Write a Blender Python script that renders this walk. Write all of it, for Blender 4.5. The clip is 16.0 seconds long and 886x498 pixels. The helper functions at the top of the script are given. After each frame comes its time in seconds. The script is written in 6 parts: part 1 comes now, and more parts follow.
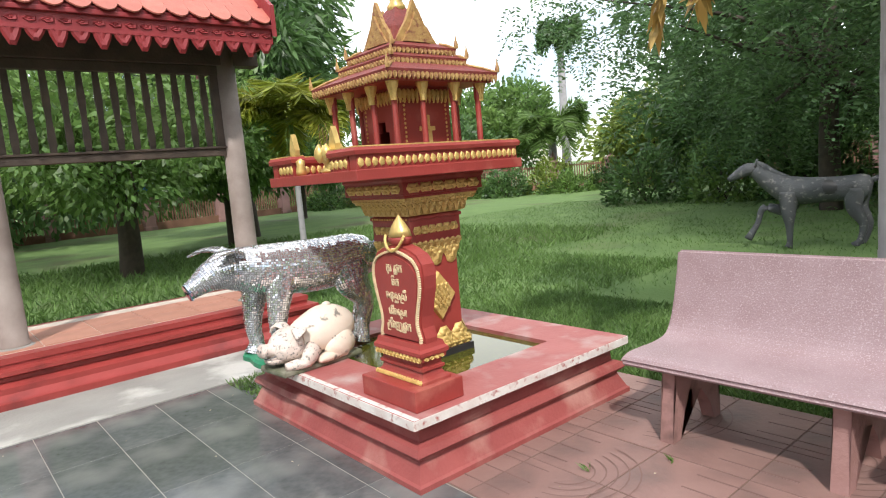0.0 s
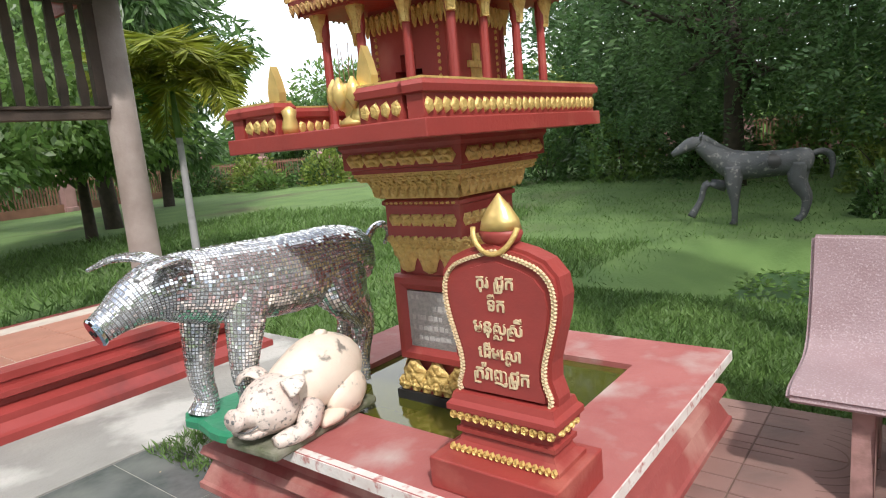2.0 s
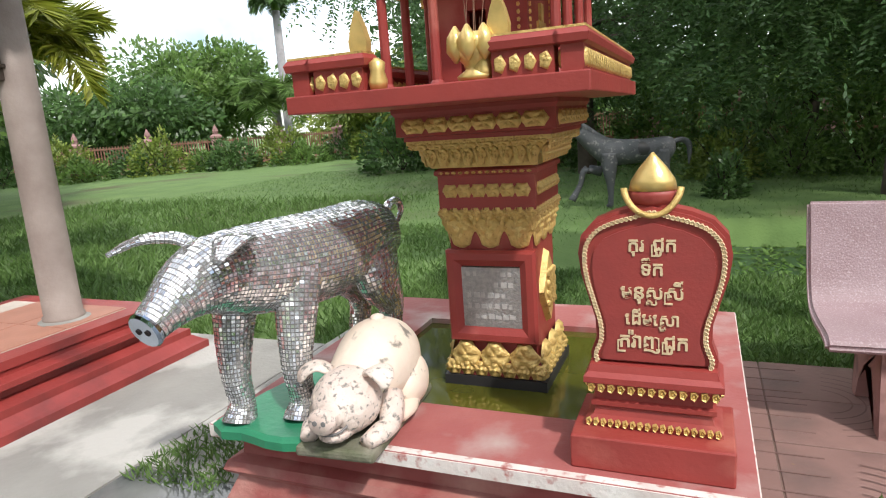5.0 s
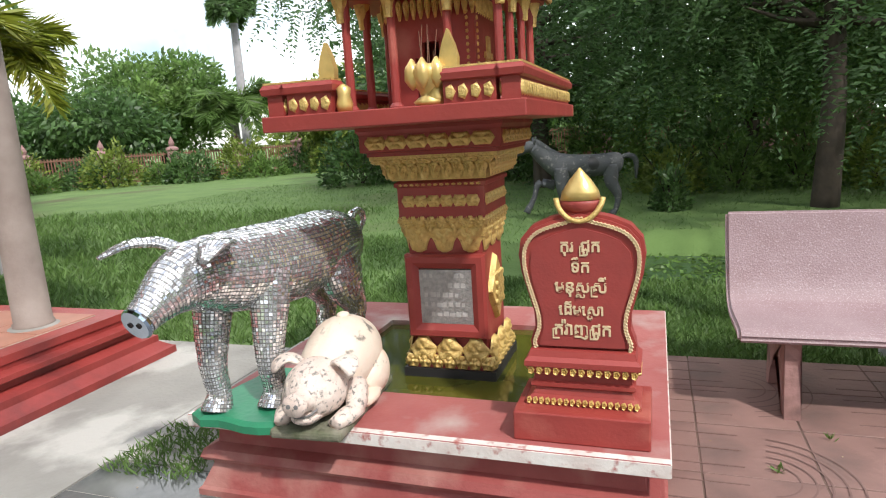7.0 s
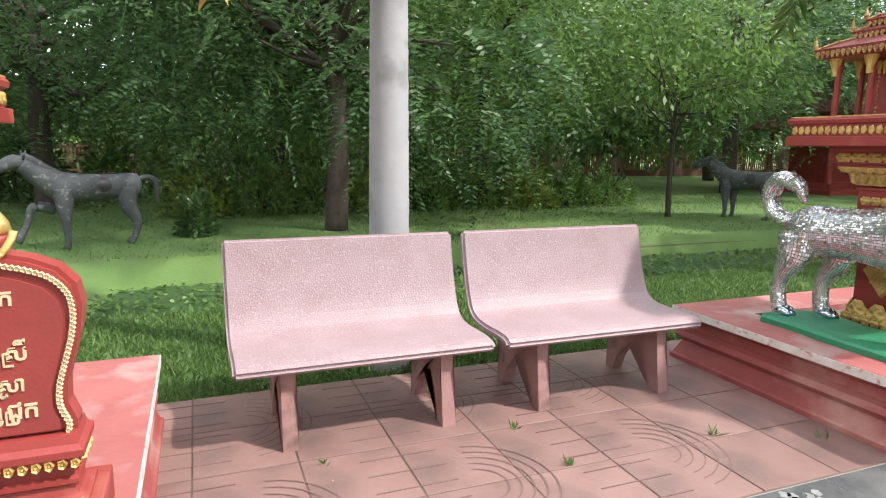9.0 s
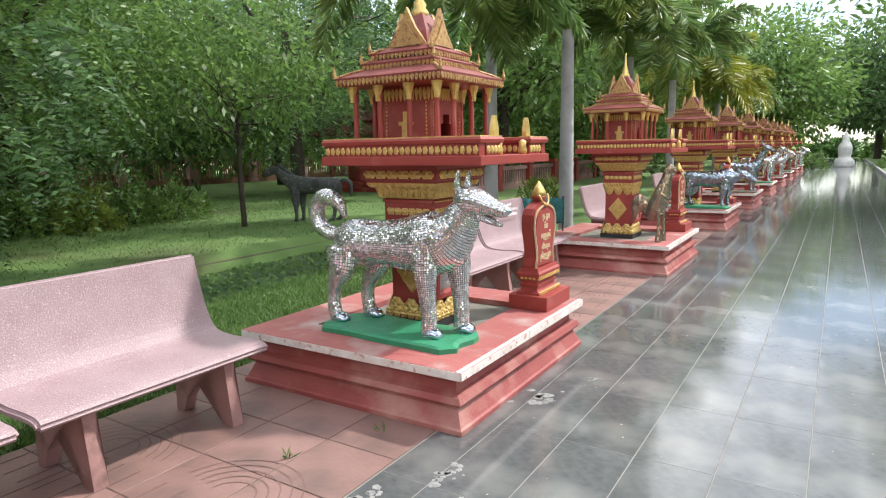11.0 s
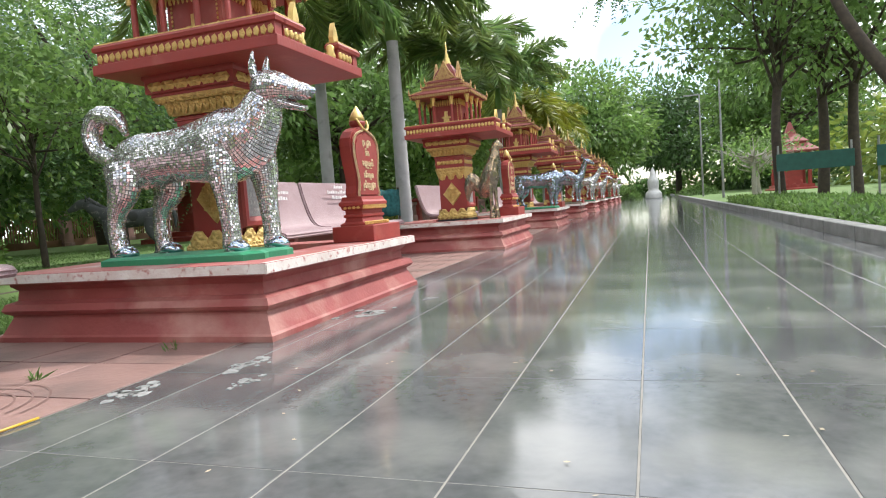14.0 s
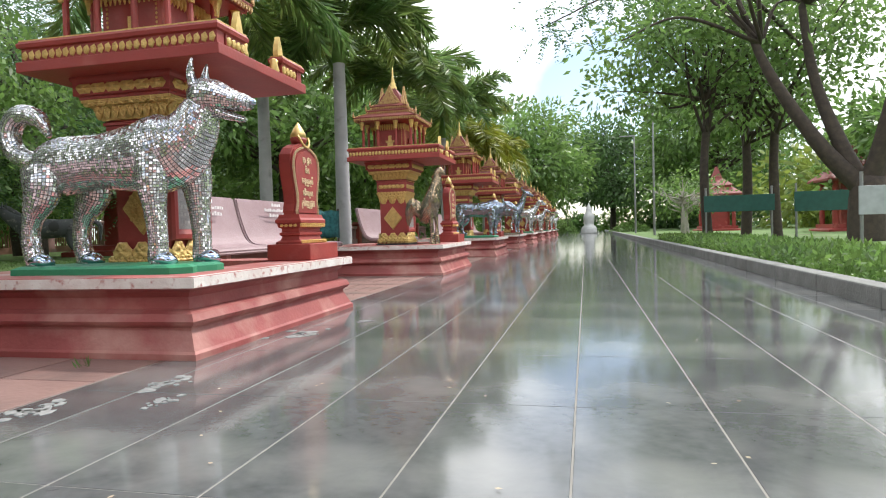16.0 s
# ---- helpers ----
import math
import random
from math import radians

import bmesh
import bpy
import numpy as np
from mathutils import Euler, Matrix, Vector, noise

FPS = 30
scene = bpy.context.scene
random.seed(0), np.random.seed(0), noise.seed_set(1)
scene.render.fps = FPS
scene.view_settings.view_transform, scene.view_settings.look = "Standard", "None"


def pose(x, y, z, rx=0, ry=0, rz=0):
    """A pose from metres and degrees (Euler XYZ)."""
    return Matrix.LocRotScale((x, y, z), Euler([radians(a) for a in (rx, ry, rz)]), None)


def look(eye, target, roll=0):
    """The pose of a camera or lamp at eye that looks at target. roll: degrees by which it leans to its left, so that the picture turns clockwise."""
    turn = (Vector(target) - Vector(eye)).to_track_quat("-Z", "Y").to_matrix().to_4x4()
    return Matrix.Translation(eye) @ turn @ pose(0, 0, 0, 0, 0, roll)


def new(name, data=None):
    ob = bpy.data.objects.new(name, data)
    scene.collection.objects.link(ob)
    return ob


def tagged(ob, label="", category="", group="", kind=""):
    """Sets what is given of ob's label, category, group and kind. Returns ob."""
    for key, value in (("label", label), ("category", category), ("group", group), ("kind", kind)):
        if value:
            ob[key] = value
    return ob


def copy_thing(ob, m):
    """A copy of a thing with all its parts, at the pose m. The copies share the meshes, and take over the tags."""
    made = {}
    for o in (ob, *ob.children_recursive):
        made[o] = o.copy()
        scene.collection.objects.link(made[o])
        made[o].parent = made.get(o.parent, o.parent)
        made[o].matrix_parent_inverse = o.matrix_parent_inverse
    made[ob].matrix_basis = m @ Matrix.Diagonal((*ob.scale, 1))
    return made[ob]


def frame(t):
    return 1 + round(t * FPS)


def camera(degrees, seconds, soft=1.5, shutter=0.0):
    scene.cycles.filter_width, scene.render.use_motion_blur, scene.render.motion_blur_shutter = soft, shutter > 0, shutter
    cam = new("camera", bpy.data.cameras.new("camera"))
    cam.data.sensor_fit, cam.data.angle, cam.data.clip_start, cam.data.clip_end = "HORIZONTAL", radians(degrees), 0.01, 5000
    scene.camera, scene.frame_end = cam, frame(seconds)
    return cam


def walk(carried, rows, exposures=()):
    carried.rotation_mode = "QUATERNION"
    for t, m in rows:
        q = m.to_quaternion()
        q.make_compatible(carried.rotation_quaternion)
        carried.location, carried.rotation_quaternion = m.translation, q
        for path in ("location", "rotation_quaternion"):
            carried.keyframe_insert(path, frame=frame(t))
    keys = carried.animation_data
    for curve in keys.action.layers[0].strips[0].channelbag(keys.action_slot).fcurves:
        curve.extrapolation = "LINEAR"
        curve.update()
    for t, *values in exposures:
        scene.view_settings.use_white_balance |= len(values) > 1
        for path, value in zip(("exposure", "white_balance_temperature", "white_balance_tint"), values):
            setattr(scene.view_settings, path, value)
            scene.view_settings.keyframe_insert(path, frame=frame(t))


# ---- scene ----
cam = camera(70.4, 16.0, 1.1)
PATH = [
    (0, (1.51, 1.104, 1.395), (0.24, -0.422, 1.148), -4.9),
    (0.5, (1.494, 0.732, 1.367), (0.156, -0.726, 1.082), -3.0),
    (1, (1.427, 0.356, 1.332), (0.099, -1.093, 0.961), -5.3),
    (1.5, (1.287, 0.016, 1.357), (-0.067, -1.411, 0.998), -2.9),
    (2, (1.256, -0.319, 1.362), (-0.288, -1.545, 1.027), -5.1),
    (2.5, (1.23, -0.582, 1.334), (-0.245, -1.875, 0.947), -5.8),
    (3, (1.11, -0.857, 1.307), (-0.235, -2.255, 0.823), -6.3),
    (3.5, (1.098, -1.021, 1.295), (-0.369, -2.277, 0.775), -6.2),
    (4, (1.244, -1.188, 1.32), (-0.421, -2.158, 0.784), -6.2),
    (6.3, (1.821, -1.066, 1.339), (-0.012, -1.776, 0.971), -3.5),
    (6.5, (1.844, -1.059, 1.343), (0.01, -1.763, 0.969), -3.3),
    (7, (1.813, -1.044, 1.347), (-0.044, -1.689, 0.98), -3.6),
    (7.5, (1.774, -1.024, 1.343), (-0.122, -1.54, 0.973), -3.3),
    (8, (1.705, -0.984, 1.339), (-0.249, -1.168, 0.952), -1.5),
    (8.5, (1.58, -0.911, 1.324), (-0.368, -0.657, 0.952), -1.2),
    (9, (1.503, -0.802, 1.326), (-0.335, -0.084, 0.998), 0.8),
    (9.5, (1.463, -0.751, 1.35), (-0.129, 0.408, 1.002), 0.1),
    (10, (1.482, -0.607, 1.454), (0.108, 0.798, 1.083), -0.4),
    (12.5, (1.552, -0.53, 1.253), (0.716, 1.273, 1.027), -2.1),
    (13, (1.558, -0.435, 0.989), (0.673, 1.349, 0.802), -1.7),
    (13.5, (1.556, -0.346, 0.673), (0.811, 1.502, 0.498), -2.0),
    (14, (1.546, -0.263, 0.524), (0.912, 1.629, 0.387), -4.2),
    (14.5, (1.534, -0.245, 0.419), (0.937, 1.656, 0.254), -4.6),
    (15, (1.53, -0.214, 0.356), (1.011, 1.716, 0.267), -3.5),
    (15.5, (1.535, -0.204, 0.343), (1.044, 1.733, 0.255), -3.9),
    (16, (1.538, -0.227, 0.5), (1.093, 1.722, 0.439), -1.6),
]
walk(cam, [(t, look(eye, target, roll)) for t, eye, target, roll in PATH],
     [(0, 0.60), (3.5, 0.46), (7, 0.5), (8.5, 0.54), (9, 1.08), (9.5, 1.02), (12.5, 0.92), (14.5, 0.86), (16, 0.74)])

# ---- world, sun, exposure ----
SUN_DIR = Vector((0.42, 0.50, 0.76)).normalized()
world = bpy.data.worlds.new("sky")
scene.world = world
world.use_nodes = True
wn, wl = world.node_tree.nodes, world.node_tree.links
sky = wn.new("ShaderNodeTexSky")
sky.sky_type, sky.sun_disc = "NISHITA", False
sky.sun_elevation, sky.sun_rotation = math.asin(SUN_DIR.z), math.atan2(SUN_DIR.x, SUN_DIR.y)
bg = wn["Background"]
bg.inputs["Strength"].default_value = 0.13
wtc, wno, wrp, wmx = wn.new("ShaderNodeTexCoord"), wn.new("ShaderNodeTexNoise"), wn.new("ShaderNodeValToRGB"), wn.new("ShaderNodeMix")
wmx.data_type = "RGBA"
wno.inputs["Scale"].default_value, wno.inputs["Detail"].default_value = 2.2, 6.0
wrp.color_ramp.elements[0].position, wrp.color_ramp.elements[1].position = 0.40, 0.56
wl.new(wtc.outputs["Generated"], wno.inputs["Vector"])
wl.new(wno.outputs["Fac"], wrp.inputs["Fac"])
wl.new(wrp.outputs["Color"], wmx.inputs["Factor"])
wl.new(sky.outputs["Color"], wmx.inputs["A"])
wmx.inputs["B"].default_value = (11.5, 11.8, 12.0, 1)
wl.new(wmx.outputs["Result"], bg.inputs["Color"])
sun = new("sun", bpy.data.lights.new("sun", "SUN"))
sun.data.energy, sun.data.angle, sun.data.color = 2.6, radians(2.5), (1.0, 0.97, 0.92)
sun.matrix_world = look(SUN_DIR * 50, (0, 0, 0))

# ---- materials ----
def mat(name, col, rough=0.6, metal=0.0, col2=None, scale=8.0, bump=0.0, bscale=40.0, spec=0.5, stain=None, stain_scale=2.5, stain_at=(0.55, 0.7), island=0.0, objrand=0.0, leaf=0.0, coat=0.0):
    m = bpy.data.materials.new(name)
    m.use_nodes = True
    n, l = m.node_tree.nodes, m.node_tree.links
    p = n["Principled BSDF"]
    p.inputs["Roughness"].default_value, p.inputs["Metallic"].default_value = rough, metal
    p.inputs["Specular IOR Level"].default_value, p.inputs["Coat Weight"].default_value = spec, coat
    tc = n.new("ShaderNodeTexCoord")
    def noi(s, d=4.0):
        q = n.new("ShaderNodeTexNoise")
        q.inputs["Scale"].default_value, q.inputs["Detail"].default_value = s, d
        l.new(tc.outputs["Object"], q.inputs["Vector"])
        return q.outputs["Fac"]
    def mix(f, a, b):
        q = n.new("ShaderNodeMix")
        q.data_type = "RGBA"
        for sock, v in (("Factor", f), ("A", a), ("B", b)):
            if isinstance(v, bpy.types.NodeSocket):
                l.new(v, q.inputs[sock])
            else:
                q.inputs[sock].default_value = v if isinstance(v, float) else (*v, 1)
        return q.outputs["Result"]
    def ramp(f, a, b):
        q = n.new("ShaderNodeMapRange")
        q.inputs["From Min"].default_value, q.inputs["From Max"].default_value = a, b
        l.new(f, q.inputs["Value"])
        return q.outputs["Result"]
    c = mix(ramp(noi(scale), 0.3, 0.7), col, col2 or tuple(v * 0.78 for v in col))
    # stain: noise patches of another colour; on GOLD it is crevice shade
    if stain:
        c = mix(ramp(noi(stain_scale, 8.0), *stain_at), c, stain)
    if island or objrand:
        if island:
            r = n.new("ShaderNodeNewGeometry").outputs["Random Per Island"]
        else:
            r = n.new("ShaderNodeObjectInfo").outputs["Random"]
        q = n.new("ShaderNodeHueSaturation")
        v = n.new("ShaderNodeMapRange")
        k = island or objrand
        v.inputs["To Min"].default_value, v.inputs["To Max"].default_value = 1 - k, 1 + k
        l.new(r, v.inputs["Value"])
        l.new(v.outputs["Result"], q.inputs["Value"])
        l.new(c, q.inputs["Color"])
        c = q.outputs["Color"]
    l.new(c, p.inputs["Base Color"])
    if bump:
        b = n.new("ShaderNodeBump")
        b.inputs["Strength"].default_value, b.inputs["Distance"].default_value = bump, 0.01
        l.new(noi(bscale, 6.0), b.inputs["Height"])
        l.new(b.outputs["Normal"], p.inputs["Normal"])
    if leaf:
        t, x = n.new("ShaderNodeBsdfTranslucent"), n.new("ShaderNodeMixShader")
        l.new(c, t.inputs["Color"])
        x.inputs["Fac"].default_value = leaf
        l.new(p.outputs["BSDF"], x.inputs[1])
        l.new(t.outputs["BSDF"], x.inputs[2])
        l.new(x.outputs["Shader"], n["Material Output"].inputs["Surface"])
    return m

RED = mat("red_paint", (0.325, 0.045, 0.037), 0.5, col2=(0.26, 0.038, 0.032), scale=5, bump=0.15, bscale=60, stain=(0.42, 0.12, 0.09), stain_scale=4, stain_at=(0.58, 0.75))
BASE = mat("worn_red_plaster", (0.335, 0.082, 0.074), 0.6, col2=(0.255, 0.054, 0.05), scale=4, bump=0.3, bscale=50, stain=(0.47, 0.25, 0.21), stain_scale=3.0, stain_at=(0.52, 0.75))
RIM = mat("worn_rim_paint", (0.38, 0.125, 0.115), 0.6, col2=(0.32, 0.085, 0.08), scale=5, bump=0.3, stain=(0.46, 0.36, 0.33), stain_scale=3.2, stain_at=(0.52, 0.74))
EDGE = mat("chipped_white_edge", (0.74, 0.70, 0.66), 0.7, col2=(0.6, 0.5, 0.46), scale=9, bump=0.4, stain=(0.40, 0.14, 0.12), stain_scale=26, stain_at=(0.56, 0.70))
# Brown noise over the gold paints in the shade of carved crevices.
GOLD = mat("gold_paint_shaded_crevices", (0.74, 0.53, 0.19), 0.38, 0.3, col2=(0.56, 0.37, 0.12), scale=30, bump=0.6, bscale=90, stain=(0.28, 0.13, 0.05), stain_scale=60, stain_at=(0.62, 0.78))
GOLDP = mat("bright_gold_paint", (0.78, 0.55, 0.20), 0.32, 0.5, scale=20, bump=0.2)
DARK = mat("black_paint", (0.03, 0.028, 0.03), 0.5)
HOLESHADE = mat("painted_hole_shade", (0.02, 0.012, 0.012), 0.9)
PLAQUE = mat("engraved_metal", (0.42, 0.41, 0.40), 0.4, 0.6, col2=(0.3, 0.3, 0.3), scale=60, bump=0.5, bscale=120)
LETTER = mat("cream_letter_paint", (0.74, 0.58, 0.36), 0.6, scale=40)
WHITE = mat("white_letter_paint", (0.75, 0.72, 0.72), 0.7)
BENCH = mat("pink_terrazzo", (0.33, 0.232, 0.245), 0.5, col2=(0.285, 0.19, 0.20), scale=6, bump=0.35, bscale=110, stain=(0.43, 0.33, 0.34), stain_scale=140, stain_at=(0.54, 0.66))
BENCHLEG = mat("pink_concrete", (0.33, 0.18, 0.165), 0.75, col2=(0.30, 0.16, 0.14), scale=10, bump=0.4, stain=(0.14, 0.08, 0.07), stain_scale=5)
MIRROR = mat("mirror_tile", (0.90, 0.89, 0.89), 0.12, 0.76, col2=(0.80, 0.81, 0.83), island=0.28)
MIRRORB = mat("blue_mirror_tile", (0.50, 0.58, 0.70), 0.10, 1.0, island=0.25)
MIRRORG = mat("bronze_mirror_tile", (0.50, 0.36, 0.22), 0.14, 1.0, island=0.35)
GROUT = mat("grey_grout", (0.20, 0.19, 0.185), 0.85, scale=30)
PORK = mat("peeling_cream_paint", (0.74, 0.64, 0.54), 0.65, col2=(0.70, 0.56, 0.45), scale=7, bump=0.6, bscale=30, stain=(0.22, 0.19, 0.16), stain_scale=16, stain_at=(0.60, 0.68))
PORKW = mat("flaking_cream_paint", (0.72, 0.62, 0.55), 0.7, col2=(0.62, 0.48, 0.42), scale=10, bump=0.9, bscale=40, stain=(0.22, 0.20, 0.18), stain_scale=55, stain_at=(0.55, 0.66))
GREEN = mat("green_paint", (0.03, 0.25, 0.12), 0.45, col2=(0.025, 0.19, 0.10), scale=8, bump=0.3)
MOSS = mat("mossy_concrete", (0.24, 0.22, 0.17), 0.9, col2=(0.10, 0.11, 0.06), scale=12, bump=0.8)
HORSE = mat("weathered_grey_statue", (0.075, 0.08, 0.085), 0.7, col2=(0.06, 0.06, 0.065), scale=5, bump=0.6, stain=(0.22, 0.21, 0.20), stain_scale=14, stain_at=(0.58, 0.72))
WOOD = mat("weathered_wood", (0.09, 0.062, 0.046), 0.75, col2=(0.05, 0.034, 0.026), scale=6, bump=0.5)
COLUMN = mat("grey_column_paint", (0.33, 0.27, 0.24), 0.7, col2=(0.22, 0.17, 0.15), scale=5, bump=0.3)
ROOFT = mat("clay_roof_tile", (0.50, 0.15, 0.11), 0.6, objrand=0.12, scale=9, bump=0.3)
FASCIA = mat("red_fascia", (0.30, 0.03, 0.035), 0.5, scale=6, bump=0.3)
TERRA = mat("terracotta_tile", (0.44, 0.20, 0.14), 0.5, col2=(0.36, 0.16, 0.11), objrand=0.06, scale=5, bump=0.15)
GROUTL = mat("light_grout", (0.55, 0.47, 0.40), 0.9)
STEPR = mat("red_step_paint", (0.33, 0.05, 0.045), 0.45, col2=(0.25, 0.035, 0.03), scale=4, bump=0.2, stain=(0.15, 0.03, 0.03), stain_scale=2)
CONC = mat("pale_concrete", (0.31, 0.295, 0.27), 0.85, col2=(0.24, 0.228, 0.21), scale=3, bump=0.5, stain=(0.46, 0.44, 0.41), stain_scale=1.6, stain_at=(0.52, 0.62))
SLATE = mat("polished_grey_slate", (0.115, 0.119, 0.120), 0.085, col2=(0.080, 0.084, 0.086), scale=22, objrand=0.12, bump=0.02, bscale=60, spec=0.55, stain=(0.19, 0.19, 0.183), stain_scale=2.6, stain_at=(0.48, 0.72))
SLATEF = mat("polished_grey_slate_far", (0.125, 0.128, 0.128), 0.085, col2=(0.090, 0.094, 0.095), scale=3, island=0.10, bump=0.01, bscale=30)
JOINT = mat("slate_joint", (0.25, 0.235, 0.21), 0.8)
PAVER = mat("pink_stamped_paver", (0.27, 0.158, 0.136), 0.55, col2=(0.20, 0.115, 0.10), objrand=0.07, scale=4, bump=0.3, bscale=30, stain=(0.13, 0.088, 0.078), stain_scale=2.2, stain_at=(0.52, 0.75))
PJOINT = mat("paver_joint", (0.16, 0.10, 0.08), 0.9)
GROOVE = mat("stamped_groove", (0.20, 0.118, 0.102), 0.8)
KERB = mat("kerb_concrete", (0.24, 0.24, 0.23), 0.85, col2=(0.16, 0.16, 0.15), scale=5, bump=0.5)
GROUND = mat("lawn_ground", (0.125, 0.200, 0.056), 0.95, col2=(0.085, 0.150, 0.040), scale=1.2, bump=1.0, bscale=25, stain=(0.085, 0.085, 0.035), stain_scale=0.35, stain_at=(0.55, 0.72))
MUD = mat("ditch_mud", (0.075, 0.058, 0.036), 0.8, bump=0.8, bscale=10)
ALGAE = mat("algae_water", (0.055, 0.10, 0.045), 0.35, col2=(0.035, 0.075, 0.03), scale=9, bump=0.3)
POOL = mat("green_pool_water", (0.085, 0.085, 0.012), 0.06, col2=(0.06, 0.062, 0.01), scale=3)
BASIN = mat("dirty_basin_cement", (0.20, 0.19, 0.16), 0.85, col2=(0.13, 0.125, 0.10), scale=6, bump=0.4)
BARK = mat("brown_bark", (0.075, 0.055, 0.042), 0.9, col2=(0.045, 0.034, 0.028), scale=9, bump=1.0, bscale=18)
PALMBARK = mat("grey_palm_bark", (0.34, 0.325, 0.33), 0.75, col2=(0.27, 0.26, 0.265), scale=4, bump=0.3, bscale=20, stain=(0.22, 0.21, 0.21), stain_scale=5)
PALEBARK = mat("pale_branch_bark", (0.34, 0.31, 0.27), 0.85, scale=8, bump=0.5)
GRASS = mat("grass_blade", (0.135, 0.225, 0.058), 0.6, col2=(0.090, 0.165, 0.042), scale=1.5, island=0.3, leaf=0.35)
LEAFD = mat("dark_feathery_leaf", (0.135, 0.225, 0.085), 0.45, col2=(0.075, 0.150, 0.060), scale=0.5, island=0.45, leaf=0.5)
LEAFM = mat("mid_green_leaf", (0.175, 0.275, 0.070), 0.45, col2=(0.105, 0.195, 0.052), scale=0.5, island=0.4, leaf=0.5)
LEAFY = mat("yellow_green_leaf", (0.26, 0.32, 0.060), 0.5, col2=(0.140, 0.200, 0.042), scale=0.7, island=0.3, leaf=0.4)
LEAFO = mat("mango_leaf", (0.115, 0.205, 0.062), 0.38, col2=(0.066, 0.130, 0.042), scale=0.5, island=0.45, leaf=0.45)
PALML = mat("palm_leaflet", (0.115, 0.225, 0.072), 0.38, col2=(0.215, 0.255, 0.062), scale=1.0, island=0.35, leaf=0.42)
PALMY = mat("yellow_palm_leaflet", (0.30, 0.29, 0.03), 0.45, col2=(0.17, 0.23, 0.025), scale=1.2, island=0.3, leaf=0.3)
PALMDRY = mat("dry_palm_leaflet", (0.48, 0.30, 0.08), 0.6, col2=(0.35, 0.24, 0.07), scale=3, island=0.3, leaf=0.3)
WALLP = mat("faded_pink_wall", (0.36, 0.20, 0.19), 0.85, col2=(0.26, 0.15, 0.14), scale=2, bump=0.3, stain=(0.16, 0.12, 0.10), stain_scale=1.5)
BRICK = mat("brown_fence", (0.24, 0.12, 0.08), 0.85, scale=3, bump=0.3)
NET = mat("green_board", (0.02, 0.10, 0.08), 0.6)
PANEL = mat("pale_grey_panel", (0.42, 0.44, 0.46), 0.5)
STATUEW = mat("white_statue_plaster", (0.62, 0.61, 0.60), 0.7, scale=6, bump=0.4)
TEAL = mat("teal_cloth", (0.03, 0.16, 0.16), 0.8, col2=(0.01, 0.07, 0.08), scale=25)
BLUET = mat("blue_tarpaulin", (0.03, 0.16, 0.55), 0.5)
STEEL = mat("grey_steel", (0.3, 0.3, 0.3), 0.5, 0.6)

# ---- builders ----
def part(name, bm, material, parent=None, label="", smooth=False):
    me = bpy.data.meshes.new(name)
    bm.normal_update()
    bm.to_mesh(me)
    bm.free()
    me.materials.append(material)
    if smooth:
        me.polygons.foreach_set("use_smooth", [True] * len(me.polygons))
    ob = new(name, me)
    ob.parent = parent
    if label:
        tagged(ob, label)
    return ob

def raw(name, v, f, material, parent=None, smooth=False):
    """Mesh of quads from arrays."""
    me = bpy.data.meshes.new(name)
    v, f = np.asarray(v, dtype=np.float32), np.asarray(f, dtype=np.int32)
    me.vertices.add(len(v))
    me.vertices.foreach_set("co", v.ravel())
    k = f.shape[1]
    me.loops.add(f.size)
    me.loops.foreach_set("vertex_index", f.ravel())
    me.polygons.add(len(f))
    me.polygons.foreach_set("loop_start", np.arange(0, f.size, k, dtype=np.int32))
    me.update(calc_edges=True)
    me.validate()
    if smooth:
        me.polygons.foreach_set("use_smooth", [True] * len(me.polygons))
    me.materials.append(material)
    ob = new(name, me)
    ob.parent = parent
    return ob

def thing(name, label, category, m=None, group="", kind=""):
    ob = new(name)
    ob.empty_display_size = 0.1
    if m is not None:
        ob.matrix_basis = m
    return tagged(ob, label, category, group, kind)

def box(bm, x0, x1, y0, y1, z0, z1, bevel=0.0):
    vs = [bm.verts.new((x, y, z)) for z in (z0, z1) for x, y in ((x0, y0), (x1, y0), (x1, y1), (x0, y1))]
    fs = [bm.faces.new([vs[i] for i in q]) for q in ((3, 2, 1, 0), (4, 5, 6, 7), (0, 1, 5, 4), (1, 2, 6, 5), (2, 3, 7, 6), (3, 0, 4, 7))]
    if bevel:
        bmesh.ops.bevel(bm, geom=list({e for f in fs for e in f.edges}), offset=bevel, segments=2, affect="EDGES", profile=0.5)
    return bm

def boxm(*a):
    return box(bmesh.new(), *a)

def mould(hx, hy, prof, cx=0, cy=0, bm=None, caps=True):
    """A profile of (outset, z) carried round a rectangle."""
    bm = bm or bmesh.new()
    rings = [[bm.verts.new((cx + sx * (hx + o), cy + sy * (hy + o), z)) for sx, sy in ((-1, -1), (1, -1), (1, 1), (-1, 1))] for o, z in prof]
    for a, b in zip(rings, rings[1:]):
        for i in range(4):
            bm.faces.new((a[i], a[(i + 1) % 4], b[(i + 1) % 4], b[i]))
    if caps:
        bm.faces.new(rings[0][::-1])
        bm.faces.new(rings[-1])
    return bm

